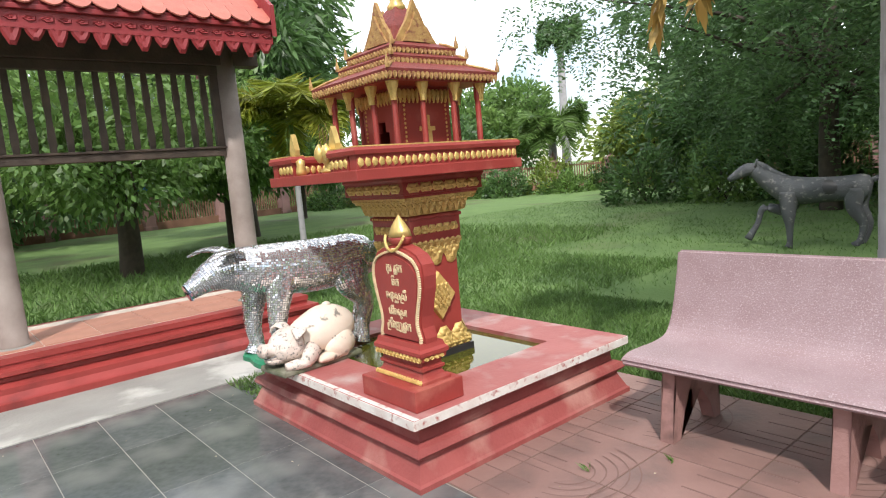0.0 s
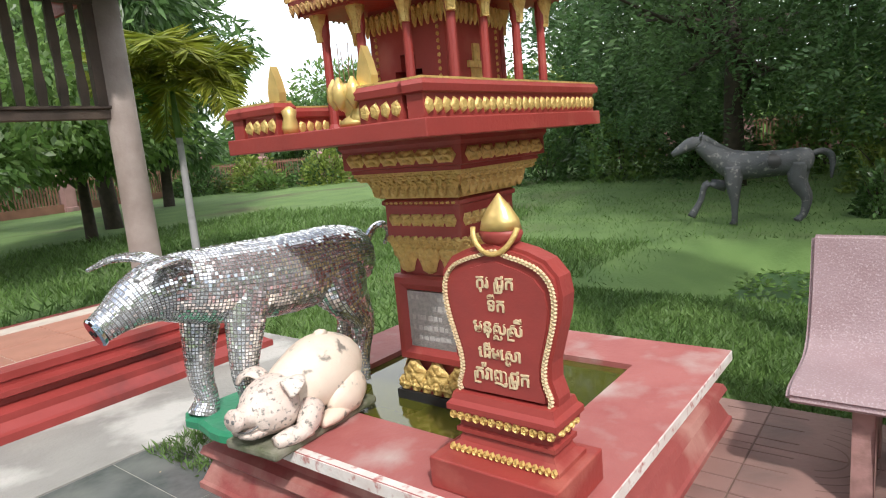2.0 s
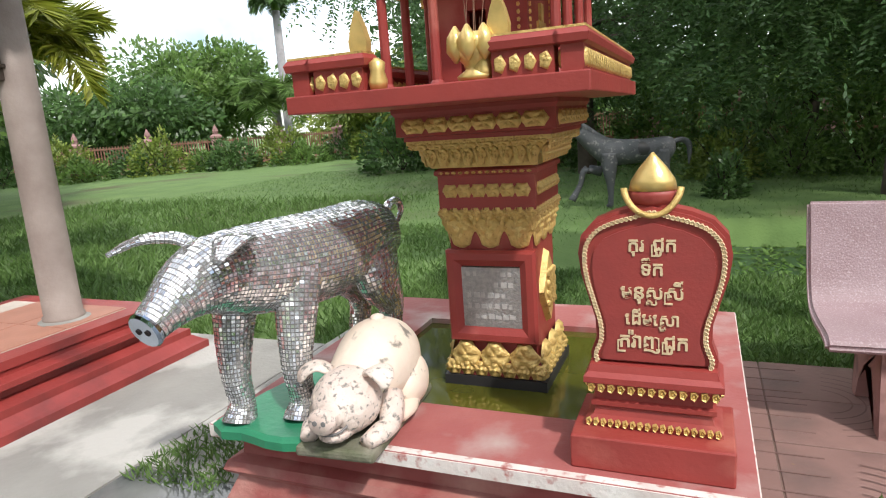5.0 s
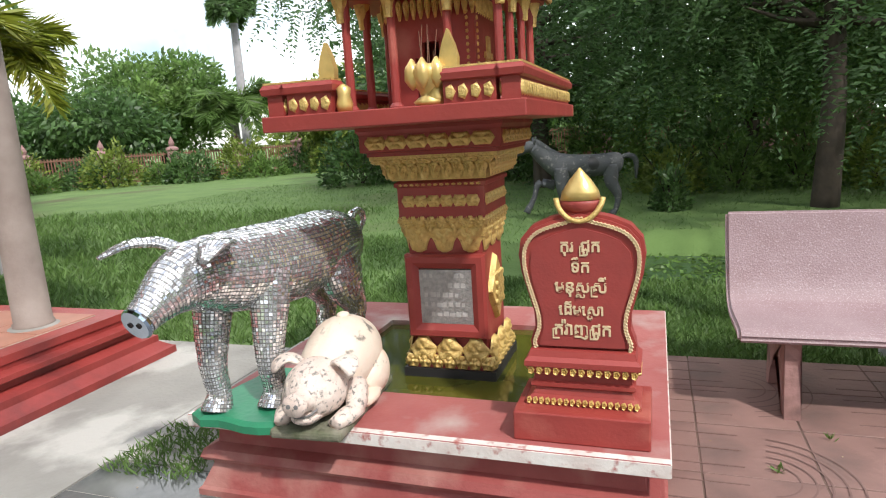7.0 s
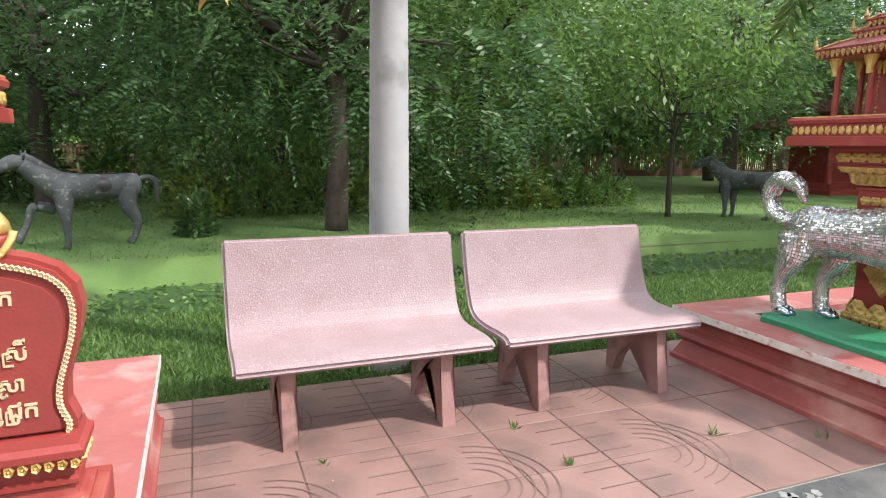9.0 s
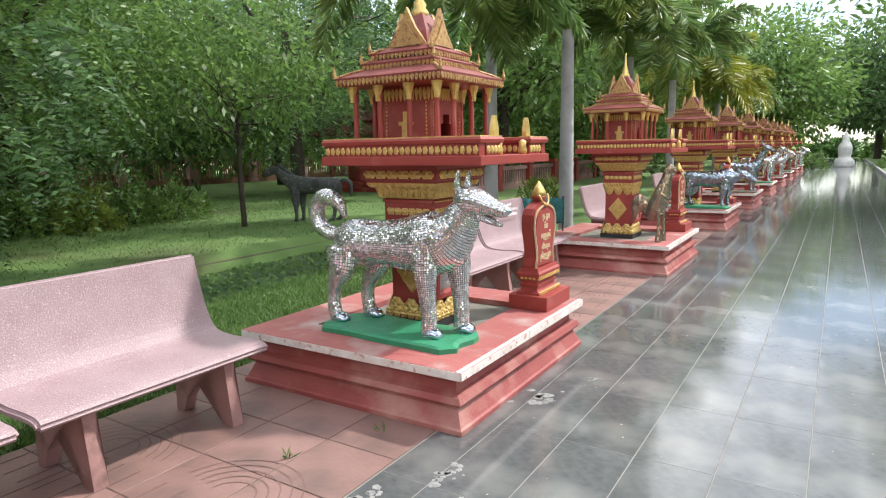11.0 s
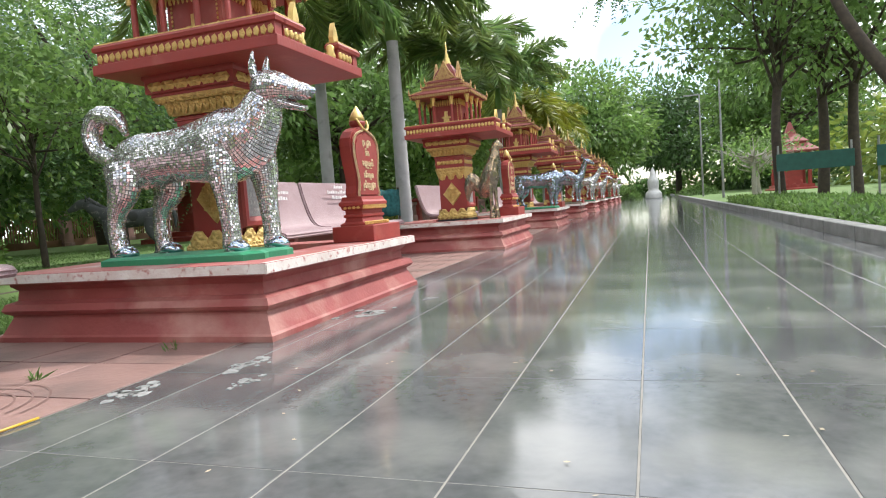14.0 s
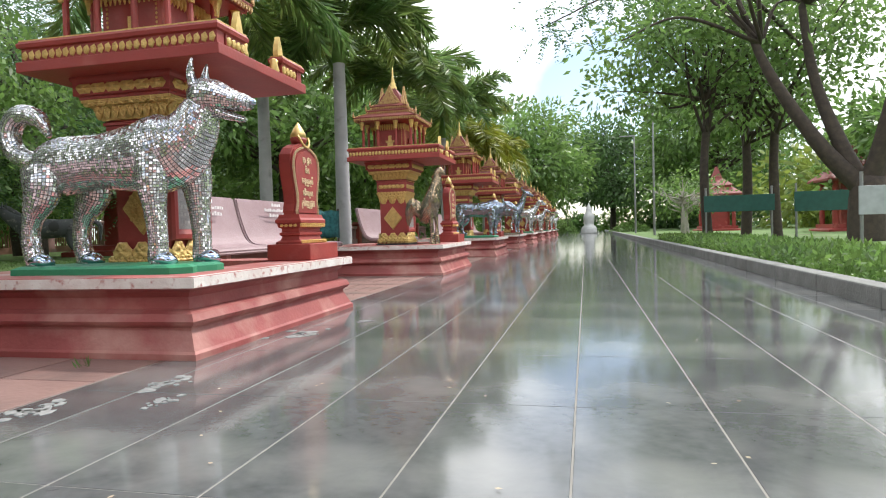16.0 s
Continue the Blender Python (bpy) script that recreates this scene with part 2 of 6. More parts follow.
def lathe(prof, segs=12, cx=0, cy=0, bm=None, sx=1.0, sy=1.0):
    bm = bm or bmesh.new()
    rings = [[bm.verts.new((cx + sx * r * math.cos(2 * math.pi * i / segs), cy + sy * r * math.sin(2 * math.pi * i / segs), z)) for i in range(segs)] for r, z in prof]
    for a, b in zip(rings, rings[1:]):
        for i in range(segs):
            bm.faces.new((a[i], a[(i + 1) % segs], b[(i + 1) % segs], b[i]))
    bm.faces.new(rings[0][::-1])
    bm.faces.new(rings[-1])
    return bm

def extrude_y(outline, y0, y1, bm=None):
    """A solid from an outline of (x, z) points between two y."""
    bm = bm or bmesh.new()
    a = [bm.verts.new((x, y0, z)) for x, z in outline]
    b = [bm.verts.new((x, y1, z)) for x, z in outline]
    n = len(a)
    bm.faces.new(a)
    bm.faces.new(b[::-1])
    for i in range(n):
        bm.faces.new((a[i], b[i], b[(i + 1) % n], a[(i + 1) % n]))
    return bm

def spline(pts, vals, step):
    """Evenly resampled Catmull-Rom through points with values."""
    d = np.hstack([np.asarray(pts, float), np.asarray(vals, float)])
    d = np.vstack([2 * d[0] - d[1], d, 2 * d[-1] - d[-2]])
    out = []
    for i in range(1, len(d) - 2):
        for u in np.linspace(0, 1, 24, endpoint=False):
            out.append(0.5 * (2 * d[i] + (d[i + 1] - d[i - 1]) * u + (2 * d[i - 1] - 5 * d[i] + 4 * d[i + 1] - d[i + 2]) * u ** 2 + (3 * d[i] - d[i - 1] - 3 * d[i + 1] + d[i + 2]) * u ** 3))
    out = np.array(out + [d[-2]])
    s = np.concatenate([[0], np.cumsum(np.linalg.norm(np.diff(out[:, :3], axis=0), axis=1))])
    q = np.linspace(0, s[-1], max(3, int(round(s[-1] / step)) + 1))
    r = np.stack([np.interp(q, s, out[:, k]) for k in range(out.shape[1])], 1)
    return r[:, :3], r[:, 3:]

def loft(pts, rad, step=0.02, ref=(0, 0, 1), segs=None):
    """Ring grid along a spine; rad: (sideways, along ref) radii."""
    p, r = spline(pts, rad, step)
    t = np.gradient(p, axis=0)
    t /= np.linalg.norm(t, axis=1)[:, None] + 1e-9
    side = np.cross(t, np.asarray(ref, float)[None])
    side /= np.linalg.norm(side, axis=1)[:, None] + 1e-9
    up = np.cross(side, t)
    n = segs or max(8, int(round(2 * math.pi * r.max(axis=1).mean() / step)))
    a = np.linspace(0, 2 * math.pi, n, endpoint=False)
    g = p[:, None] + side[:, None] * (np.cos(a)[None, :, None] * r[:, None, :1]) + up[:, None] * (np.sin(a)[None, :, None] * r[:, None, 1:2])
    return g

def skins(grids):
    """Vertices and quads of several ring grids, ends closed."""
    vs, fs, o = [], [], 0
    for g in grids:
        k, n, _ = g.shape
        ends = np.stack([np.repeat(g[:1].mean(1), n, 0), np.repeat(g[-1:].mean(1), n, 0)])
        gg = np.concatenate([ends[:1], g, ends[1:]])
        i, j = np.meshgrid(np.arange(k + 1), np.arange(n), indexing="ij")
        j2 = (j + 1) % n
        fs.append(np.stack([(i + 1) * n + j, (i + 1) * n + j2, i * n + j2, i * n + j], -1).reshape(-1, 4) + o)
        vs.append(gg.reshape(-1, 3))
        o += gg.shape[0] * n
    return np.concatenate(vs), np.concatenate(fs)

def mosaic(name, grids, parent, tile_mat, seed=1):
    """Grouted body and the small mirror tiles set into it."""
    v, f = skins(grids)
    raw(name, v, f, GROUT, parent, True)
    q = v[f]
    c = q.mean(1, keepdims=True)
    nrm = np.cross(q[:, 2] - q[:, 0], q[:, 3] - q[:, 1])
    ln = np.linalg.norm(nrm, axis=1)
    keep = ln > 1.2e-5
    q, c, nrm = q[keep], c[keep], nrm[keep] / ln[keep][:, None]
    rg = np.random.default_rng(seed)
    tiles = c + (q - c) * 0.79 + nrm[:, None] * 0.0018
    d = q - c
    tilt = rg.normal(0, 0.06, (len(q), 2))
    e1 = q[:, 1] - q[:, 0]
    e1 /= np.linalg.norm(e1, axis=1)[:, None] + 1e-9
    e2 = np.cross(nrm, e1)
    tiles += nrm[:, None] * ((d * e1[:, None]).sum(-1) * tilt[:, :1] + (d * e2[:, None]).sum(-1) * tilt[:, 1:])[..., None]
    ob = raw("mirror_tiles", tiles.reshape(-1, 3), np.arange(len(q) * 4).reshape(-1, 4), tile_mat, parent)
    return tagged(ob, kind="stuff")

def blades(name, base, tip, width, material, parent=None, fold=None, seed=0):
    """Leaf-shaped quads from base to tip."""
    rg = np.random.default_rng(seed)
    d = tip - base
    ref = rg.normal(0, 1, d.shape) if fold is None else fold + rg.normal(0, 0.25, d.shape)
    s = np.cross(d, ref)
    s /= np.linalg.norm(s, axis=1)[:, None] + 1e-9
    w = np.broadcast_to(np.asarray(width, float), (len(d),))[:, None] * 0.5
    m = base + d * 0.45
    v = np.stack([base, m + s * w, tip, m - s * w], 1)
    return raw(name, v.reshape(-1, 3), np.arange(len(d) * 4).reshape(-1, 4), material, parent)

def branch_grid(pts, r0, r1, segs=7, step=0.25):
    k = len(pts)
    rr = [[r0 + (r1 - r0) * i / (k - 1)] * 2 for i in range(k)]
    return loft(pts, rr, step, (0.31, 0.82, 0.12), segs)

def sprays(pos, way, length, pairs, leaf, rg):
    """Pinnate twigs: leaflet bases and tips."""
    n = len(pos)
    way = way / (np.linalg.norm(way, axis=1)[:, None] + 1e-9)
    side = np.cross(way, rg.normal(0, 0.3, way.shape) + [0, 0, 1])
    side /= np.linalg.norm(side, axis=1)[:, None] + 1e-9
    u = np.linspace(0.12, 1, pairs)
    b, t = [], []
    for k in u:
        o = pos + way * length * k - np.array([0, 0, 1]) * (length * 0.35 * k * k)
        for sgn in (-1, 1):
            b.append(o)
            t.append(o + (side * sgn * 0.9 + way * 0.45 + rg.normal(0, 0.12, way.shape)) * leaf * (1.1 - 0.5 * k))
    return np.concatenate(b), np.concatenate(t)

def tree(name, label, x, y, height, radius, crown_low, leafmat, leaves, leaf, seed, trunk_r=0.16, feather=False, bark=None, lean=(0, 0), clumps=26, width=0.45, z0=-0.03, droop=0.0):
    rg = np.random.default_rng(seed)
    if leaves > 900:
        leaves, leaf = int(leaves * (1.25 if feather else 1.7)), leaf * (1.3 if feather else 1.25)
    ob = thing(name, label, "tree", pose(x, y, z0))
    height -= 0.3 * radius
    cz = (height + crown_low) / 2
    hz = (height - crown_low) / 2
    top = np.array([lean[0], lean[1], cz])
    grids = [branch_grid([(0, 0, -0.1), (lean[0] * 0.2 + rg.normal(0, 0.06), rg.normal(0, 0.06) + lean[1] * 0.2, cz * 0.35), (lean[0] * 0.6, lean[1] * 0.6, cz * 0.7), tuple(top)], trunk_r, trunk_r * 0.45, 9)]
    cl = []
    for i in range(clumps):
        v = rg.normal(0, 1, 3)
        v /= np.linalg.norm(v)
        c = top + v * np.array([radius, radius, hz]) * rg.uniform(0.45, 0.95)
        cl.append(c)
        if i < clumps * 0.6:
            s = np.array([lean[0] * 0.55, lean[1] * 0.55, cz * rg.uniform(0.5, 0.85)])
            mid = (s + c) / 2 + rg.normal(0, 0.15, 3) * radius * 0.4
            grids.append(branch_grid([tuple(s), tuple(mid), tuple(c)], trunk_r * 0.38, trunk_r * 0.07, 5, 0.35))
    v, f = skins(grids)
    raw("trunk", v, f, bark or BARK, ob, True)
    cl = np.array(cl)
    cr = rg.uniform(0.28, 0.52, clumps) * radius
    pick = rg.integers(0, clumps, leaves)
    dv = rg.normal(0, 1, (leaves, 3))
    dv /= np.linalg.norm(dv, axis=1)[:, None]
    pos = cl[pick] + dv * (cr[pick] * rg.uniform(0.25, 1.0, leaves) ** 0.5)[:, None] * np.array([1.15, 1.15, 0.72])
    pos[:, 2] = np.maximum(pos[:, 2], 0.15)
    way = dv + rg.normal(0, 0.5, (leaves, 3)) - [0, 0, 0.25 + droop]
    if feather:
        b, t = sprays(pos, way, leaf * 4.2, 8, leaf, rg)
    else:
        way /= np.linalg.norm(way, axis=1)[:, None]
        b, t = pos, pos + way * (leaf * rg.uniform(0.6, 1.3, leaves))[:, None]
    c = blades("crown", b, t, leaf * width, leafmat, ob, seed=seed)
    return ob

def frond(rg, az, rise, length, droop, leaf, n=64):
    """Leaflets and rachis of one palm frond from the origin."""
    u = np.linspace(0, 1, n)
    h = np.array([math.cos(az), math.sin(az), 0])
    p = h[None] * (length * u * (1 - 0.25 * u * droop))[:, None] + np.array([0, 0, 1])[None] * (length * (rise * u - droop * u ** 2.2))[:, None]
    t = np.gradient(p, axis=0)
    t /= np.linalg.norm(t, axis=1)[:, None]
    s = np.cross(t, [0, 0, 1.0])
    s /= np.linalg.norm(s, axis=1)[:, None] + 1e-9
    b, q = [], []
    for k in range(5, n):
        lf = leaf * (0.55 + 0.9 * math.sin(math.pi * min(1, 0.15 + 0.8 * u[k])))
        for sg in (-1, 1):
            for lift in (0.35, -0.15):
                d = s[k] * sg * 0.85 + t[k] * 0.55 + np.array([0, 0, lift - 0.35]) + rg.normal(0, 0.12, 3)
                b.append(p[k])
                q.append(p[k] + d / np.linalg.norm(d) * lf)
    return p, np.array(b), np.array(q)

def palm(label, x, y, height, leafmat, seed, trunk_r=0.11, fronds=16, length=2.2, leaf=0.45, ring=True, droop=0.9, bark=None, dead=0, name="palm_tree"):
    rg = np.random.default_rng(seed)
    ob = thing(name, label, "palm", pose(x, y, -0.03))
    pr = []
    k = max(6, int(height / 0.16))
    for i in range(k):
        z = height * i / (k - 1)
        r = trunk_r * (1.12 - 0.3 * i / k)
        pr += [(r, z), (r * (0.975 if ring else 1.0), z + 0.012)]
    part("trunk", lathe(pr, 14), bark or PALMBARK, ob, smooth=True)
    part("crownshaft", lathe([(trunk_r * 0.9, height), (trunk_r * 0.95, height + 0.15), (trunk_r * 0.45, height + 0.75)], 12), LEAFM, ob, "green crownshaft", True)
    B, T, G = [], [], []
    for i in range(fronds):
        rise = rg.uniform(0.25, 1.35)
        p, b, q = frond(rg, i * 2.4 + rg.normal(0, 0.2), rise, length * rg.uniform(0.85, 1.1), droop * rg.uniform(0.8, 1.25), leaf)
        o = np.array([0, 0, height + 0.6])
        B.append(b + o)
        T.append(q + o)
        G.append(branch_grid([tuple(w + o) for w in p[::9]], 0.022, 0.006, 5, 0.2))
    v, f = skins(G)
    raw("rachis", v, f, leafmat, ob, True)
    B, T = np.concatenate(B), np.concatenate(T)
    blades("fronds", B, T, leaf * 0.10, leafmat, ob, seed=seed)
    return ob

def bush(name, label, x, y, rx, ry, h, leafmat, n, leaf, seed, category="bush"):
    rg = np.random.default_rng(seed)
    ob = thing(name, label, category, pose(x, y, -0.03))
    d = rg.normal(0, 1, (n, 3))
    d /= np.linalg.norm(d, axis=1)[:, None]
    d[:, 2] = np.abs(d[:, 2])
    lump = 0.75 + 0.25 * np.sin(d[:, 0] * 5 + seed) * np.cos(d[:, 1] * 6)
    pos = d * np.array([rx, ry, h]) * (lump * rg.uniform(0.55, 1.0, n) ** 0.4)[:, None]
    way = d + rg.normal(0, 0.6, (n, 3))
    way /= np.linalg.norm(way, axis=1)[:, None]
    blades("leaves", pos, pos + way * (leaf * rg.uniform(0.6, 1.3, n))[:, None], leaf * 0.5, leafmat, ob, seed=seed)
    stems = [branch_grid([(0, 0, -0.05), (rx * 0.3 * math.cos(a), ry * 0.3 * math.sin(a), h * 0.4), (rx * 0.6 * math.cos(a), ry * 0.6 * math.sin(a), h * 0.75)], 0.02, 0.006, 5) for a in (0.3, 1.9, 3.4, 5.0)]
    v, f = skins(stems)
    raw("stem", v, f, BARK, ob, True)
    return ob

# ---- ground ----
def ground():
    xs = np.unique(np.concatenate([np.linspace(-400, -30, 12), np.arange(-30, -8, 1.0), np.arange(-8, 4, 0.2), np.arange(4, 30, 1.0), np.linspace(30, 400, 12)]))
    ys = np.unique(np.concatenate([np.linspace(-400, -30, 12), np.arange(-30, -6, 1.0), np.arange(-6, 16, 0.3), np.arange(16, 60, 2.0), np.linspace(60, 500, 14)]))
    X, Y = np.meshgrid(xs, ys, indexing="ij")
    Z = -0.05 + 0.03 * np.sin(X * 0.7 + 1.0) * np.cos(Y * 0.6) * (np.abs(X - 0.8) > 3.2)
    Z[(X > -2) & (X < 3.4)] = -0.06
    lip = np.clip((X + 6.3) / 0.4, 0, 1) * np.clip((-3.7 - X) / 0.5, 0, 1) * np.clip((Y + 2.5) / 1.5, 0, 1) * np.clip((14 - Y) / 1.5, 0, 1)
    Z -= 0.5 * lip
    Z += 0.10 * np.clip((X - 3.3) / 0.2, 0, 1)
    n, m = X.shape
    i, j = np.meshgrid(np.arange(n - 1), np.arange(m - 1), indexing="ij")
    f = np.stack([i * m + j, (i + 1) * m + j, (i + 1) * m + j + 1, i * m + j + 1], -1).reshape(-1, 4)
    ob = raw("ground", np.stack([X, Y, Z], -1).reshape(-1, 3), f, GROUND, None, True)
    tagged(ob, "mown green lawn with bare patches", "lawn", kind="structure")
    w = part("water", boxm(-6.2, -3.8, -2.4, 13.8, -0.5, -0.30), ALGAE)
    tagged(w, "ditch water covered in green algae", "water", kind="structure")
ground()

def grass(name, label, x0, x1, y0, y1, n, h, seed, zf=-0.05, skip=None):
    rg = np.random.default_rng(seed)
    b = np.stack([rg.uniform(x0, x1, n), rg.uniform(y0, y1, n), np.full(n, zf)], 1)
    b = b[noise_mask(b, rg)]
    if skip:
        b = b[~skip(b)]
    k = len(b)
    t = b + np.stack([rg.normal(0, 0.5, k) * h, rg.normal(0, 0.5, k) * h, h * rg.uniform(0.4, 1.1, k)], 1)
    ob = blades(name, b, t, h * 0.10 + 0.004, GRASS, seed=seed)
    return tagged(ob, label, "grass", kind="stuff")

def noise_mask(b, rg):
    return np.sin(b[:, 0] * 2.1 + 0.7) * np.cos(b[:, 1] * 1.7) + rg.normal(0, 0.9, len(b)) > -1.0

# ---- shrine: platform, spirit house, stele ----
PX = -0.78
PROF = [(0.0, 0.0), (0.0, 0.025), (-0.012, 0.035), (-0.05, 0.115), (-0.05, 0.125), (-0.025, 0.14), (-0.015, 0.155), (-0.028, 0.185), (-0.07, 0.20), (-0.075, 0.25), (-0.05, 0.275), (-0.05, 0.288)]

def platform(water):
    """Stepped base with a sunken basin; origin at its middle on the ground, 1.6 by 1.75 m."""
    ob = thing("shrine_platform", "stepped red plaster platform with chipped white rim and " + ("green pool" if water else "dry basin"), "platform", group="shrine platforms in a row")
    part("base", mould(0.80, 0.875, PROF), BASE, ob)
    X, Y, ix, iy = 0.80, 0.875, 0.46, 0.555
    bm = bmesh.new()
    # rim slabs butted end to end
    for a in ((-X, X, -Y, -iy), (-X, X, iy, Y), (-X, -ix, -iy, iy), (ix, X, -iy, iy)):
        box(bm, *a, 0.290, 0.338)
    part("rim", bm, RIM, ob)
    bm = bmesh.new()
    for a in ((X, X + 0.004, -Y, Y), (-X - 0.004, -X, -Y, Y)):
        box(bm, *a, 0.294, 0.336)
    for a in ((-X, X, Y, Y + 0.004), (-X, X, -Y - 0.004, -Y)):
        box(bm, *a, 0.294, 0.336)
    for a in ((X - 0.03, X - 0.002, -Y, Y),):
        box(bm, *a, 0.3385, 0.3395)
    part("rim_edge", bm, EDGE, ob, "chipped white painted edge")
    part("water" if water else "basin_floor", boxm(-ix, ix, -iy, iy, 0.2885, 0.312 if water else 0.30), POOL if water else BASIN, ob)
    return ob

def glyph(ch):
    cu = bpy.data.curves.new("lettering", "FONT")
    cu.body, cu.size, cu.extrude, cu.offset = ch, 1.0, 0.06, 0.018
    cu.resolution_u = 2
    ob = bpy.data.objects.new("lettering", cu)
    me = bpy.data.meshes.new_from_object(ob)
    bpy.data.objects.remove(ob)
    return me

def letter(tokens, width, material, parent, x, y, z):
    """A line of script set sign by sign: '_' sets the next sign below the last, 'R' hooks the sign after it from below."""
    bm = bmesh.new()
    pen = last = 0.0
    low = False
    for ch in tokens:
        if ch == " ":
            pen += 0.28
        elif ch == "_":
            low = True
        elif ch == "R":
            pen += 0.10
            for a in ((-0.06, 0.01, -0.20, 0.34), (-0.06, 0.34, -0.27, -0.19), (-0.02, 0.10, 0.28, 0.36)):
                box(bm, pen + a[0], pen + a[1], a[2], a[3], -0.06, 0.06)
        else:
            me = glyph(ch)
            right = max(v.co.x for v in me.vertices)
            k = len(bm.verts)
            bm.from_mesh(me)
            bm.verts.ensure_lookup_table()
            for v in bm.verts[k:]:
                if low:
                    v.co = Vector((v.co.x * 0.7 + last, v.co.y * 0.42 - 0.32, v.co.z))
                else:
                    v.co.x += pen
            if not low and right > 0:
                last, pen = pen, pen + right + 0.045
            low = False
    k = 0.92 * width / pen
    bmesh.ops.transform(bm, matrix=Matrix.Diagonal((k, k * 1.18, 0.05, 1)) @ Matrix.Translation((-pen / 2, 0, 0)), verts=bm.verts[:])
    ob = part("lettering", bm, material, parent)
    ob.matrix_basis = pose(x, y, z, 90, 0, 90)
    return ob

def gold_row(n, y0, y1, x, z, h, out, bm, kind="rosette", axis="y"):
    """A row of small raised ornaments on a face that looks along +x (axis y) or +y (axis x)."""
    for i in range(n):
        c = y0 + (y1 - y0) * (i + 0.5) / n
        w = abs(y1 - y0) / n * 0.47
        ring = []
        k = 10
        for a in range(k):
            th = 2 * math.pi * a / k
            r = 1.0 if a % 2 == 0 else 0.80
            if kind == "pendant":
                u, v = math.cos(th) * w, (math.sin(th) * h * 0.5 if math.sin(th) > 0 else math.sin(th) * h * (0.5 + 0.5 * abs(math.sin(th)) ** 3))
            elif kind == "leaf":
                u, v = math.cos(th) * w * (1.0 - 0.5 * max(0, math.sin(th))), math.sin(th) * h * 0.5
            else:
                u, v = math.cos(th) * w * r, math.sin(th) * h * 0.5 * r
            ring.append((u, v))
        def P(u, v, o):
            return (x + o, c + u, z + v) if axis == "y" else (c + u, x + o, z + v)
        a = [bm.verts.new(P(u, v, -0.002)) for u, v in ring]
        b = [bm.verts.new(P(u * 0.75, v * 0.75, abs(out) * (1 if out > 0 else -1))) for u, v in ring]
        m = [bm.verts.new(P(u * 0.35, v * 0.35, out * 0.55)) for u, v in ring]
        t = bm.verts.new(P(0, 0, out * 1.15))
        for j in range(k):
            j2 = (j + 1) % k
            bm.faces.new((a[j], a[j2], b[j2], b[j]))
            bm.faces.new((b[j], b[j2], m[j2], m[j]))
            bm.faces.new((m[j], m[j2], t))
    return bm

def four_rows(n, half_x, half_y, z, h, out, kind):
    bm = bmesh.new()
    gold_row(n, -half_y, half_y, half_x, z, h, out, bm, kind, "y")
    gold_row(n, -half_y, half_y, -half_x, z, h, -out, bm, kind, "y")
    gold_row(n, -half_x, half_x, half_y, z, h, out, bm, kind, "x")
    gold_row(n, -half_x, half_x, -half_y, z, h, -out, bm, kind, "x")
    bmesh.ops.recalc_face_normals(bm, faces=bm.faces[:])
    return bm

orn_meshes = {}
# small volutes of each carved ornament: (across, up, radius) in half sizes
CARVING = {
    "pendant": ((-0.62, 0.45, 0.34), (0.62, 0.45, 0.34), (0, 0.55, 0.30), (-0.34, -0.05, 0.28), (0.34, -0.05, 0.28), (0, -0.55, 0.26), (0, -1.1, 0.16)),
    "leaf": ((-0.55, -0.6, 0.34), (0.55, -0.6, 0.34), (0, -0.2, 0.30), (-0.3, 0.25, 0.24), (0.3, 0.25, 0.24), (0, 0.7, 0.24)),
    "rosette": ((-0.58, 0, 0.30), (0.58, 0, 0.30), (0, 0.58, 0.30), (0, -0.58, 0.30), (0, 0, 0.26), (-0.86, 0.5, 0.18), (0.86, -0.5, 0.18)),
}

def carved(w, h, out, kind):
    """One carved ornament: a lobed outline raised into volutes, facing +x."""
    bm = bmesh.new()
    n, rings = 18, (1.0, 0.93, 0.74, 0.55, 0.36, 0.17)
    def point(a, k):
        c, s = math.cos(a), math.sin(a)
        lobe = 1.0 + 0.10 * math.cos(6 * a)
        if kind == "pendant":
            u, v = c, s if s > 0 else s * (1 + abs(s) ** 3)
        elif kind == "leaf":
            u, v = c * (1.0 - 0.35 * max(0, s)), s
        else:
            u, v = math.copysign(abs(c) ** 0.7, c), math.copysign(abs(s) ** 0.7, s)
        u, v = u * lobe * k, v * lobe * k
        rise = max(max(0.0, 1 - ((u - p) ** 2 + (v - q) ** 2) / (r * 1.35) ** 2) for p, q, r in CARVING[kind])
        return (-0.002 if k == 1.0 else out * (0.22 + 0.95 * rise ** 0.7), u * w * 0.53, v * h * 0.5)
    grid = [[bm.verts.new(point(2 * math.pi * i / n, k)) for i in range(n)] for k in rings]
    top = bm.verts.new(point(0.0, 0.0))
    for a, b in zip(grid, grid[1:]):
        for i in range(n):
            bm.faces.new((a[i], a[(i + 1) % n], b[(i + 1) % n], b[i]))
    for i in range(n):
        bm.faces.new((grid[-1][i], grid[-1][(i + 1) % n], top))
    return bm

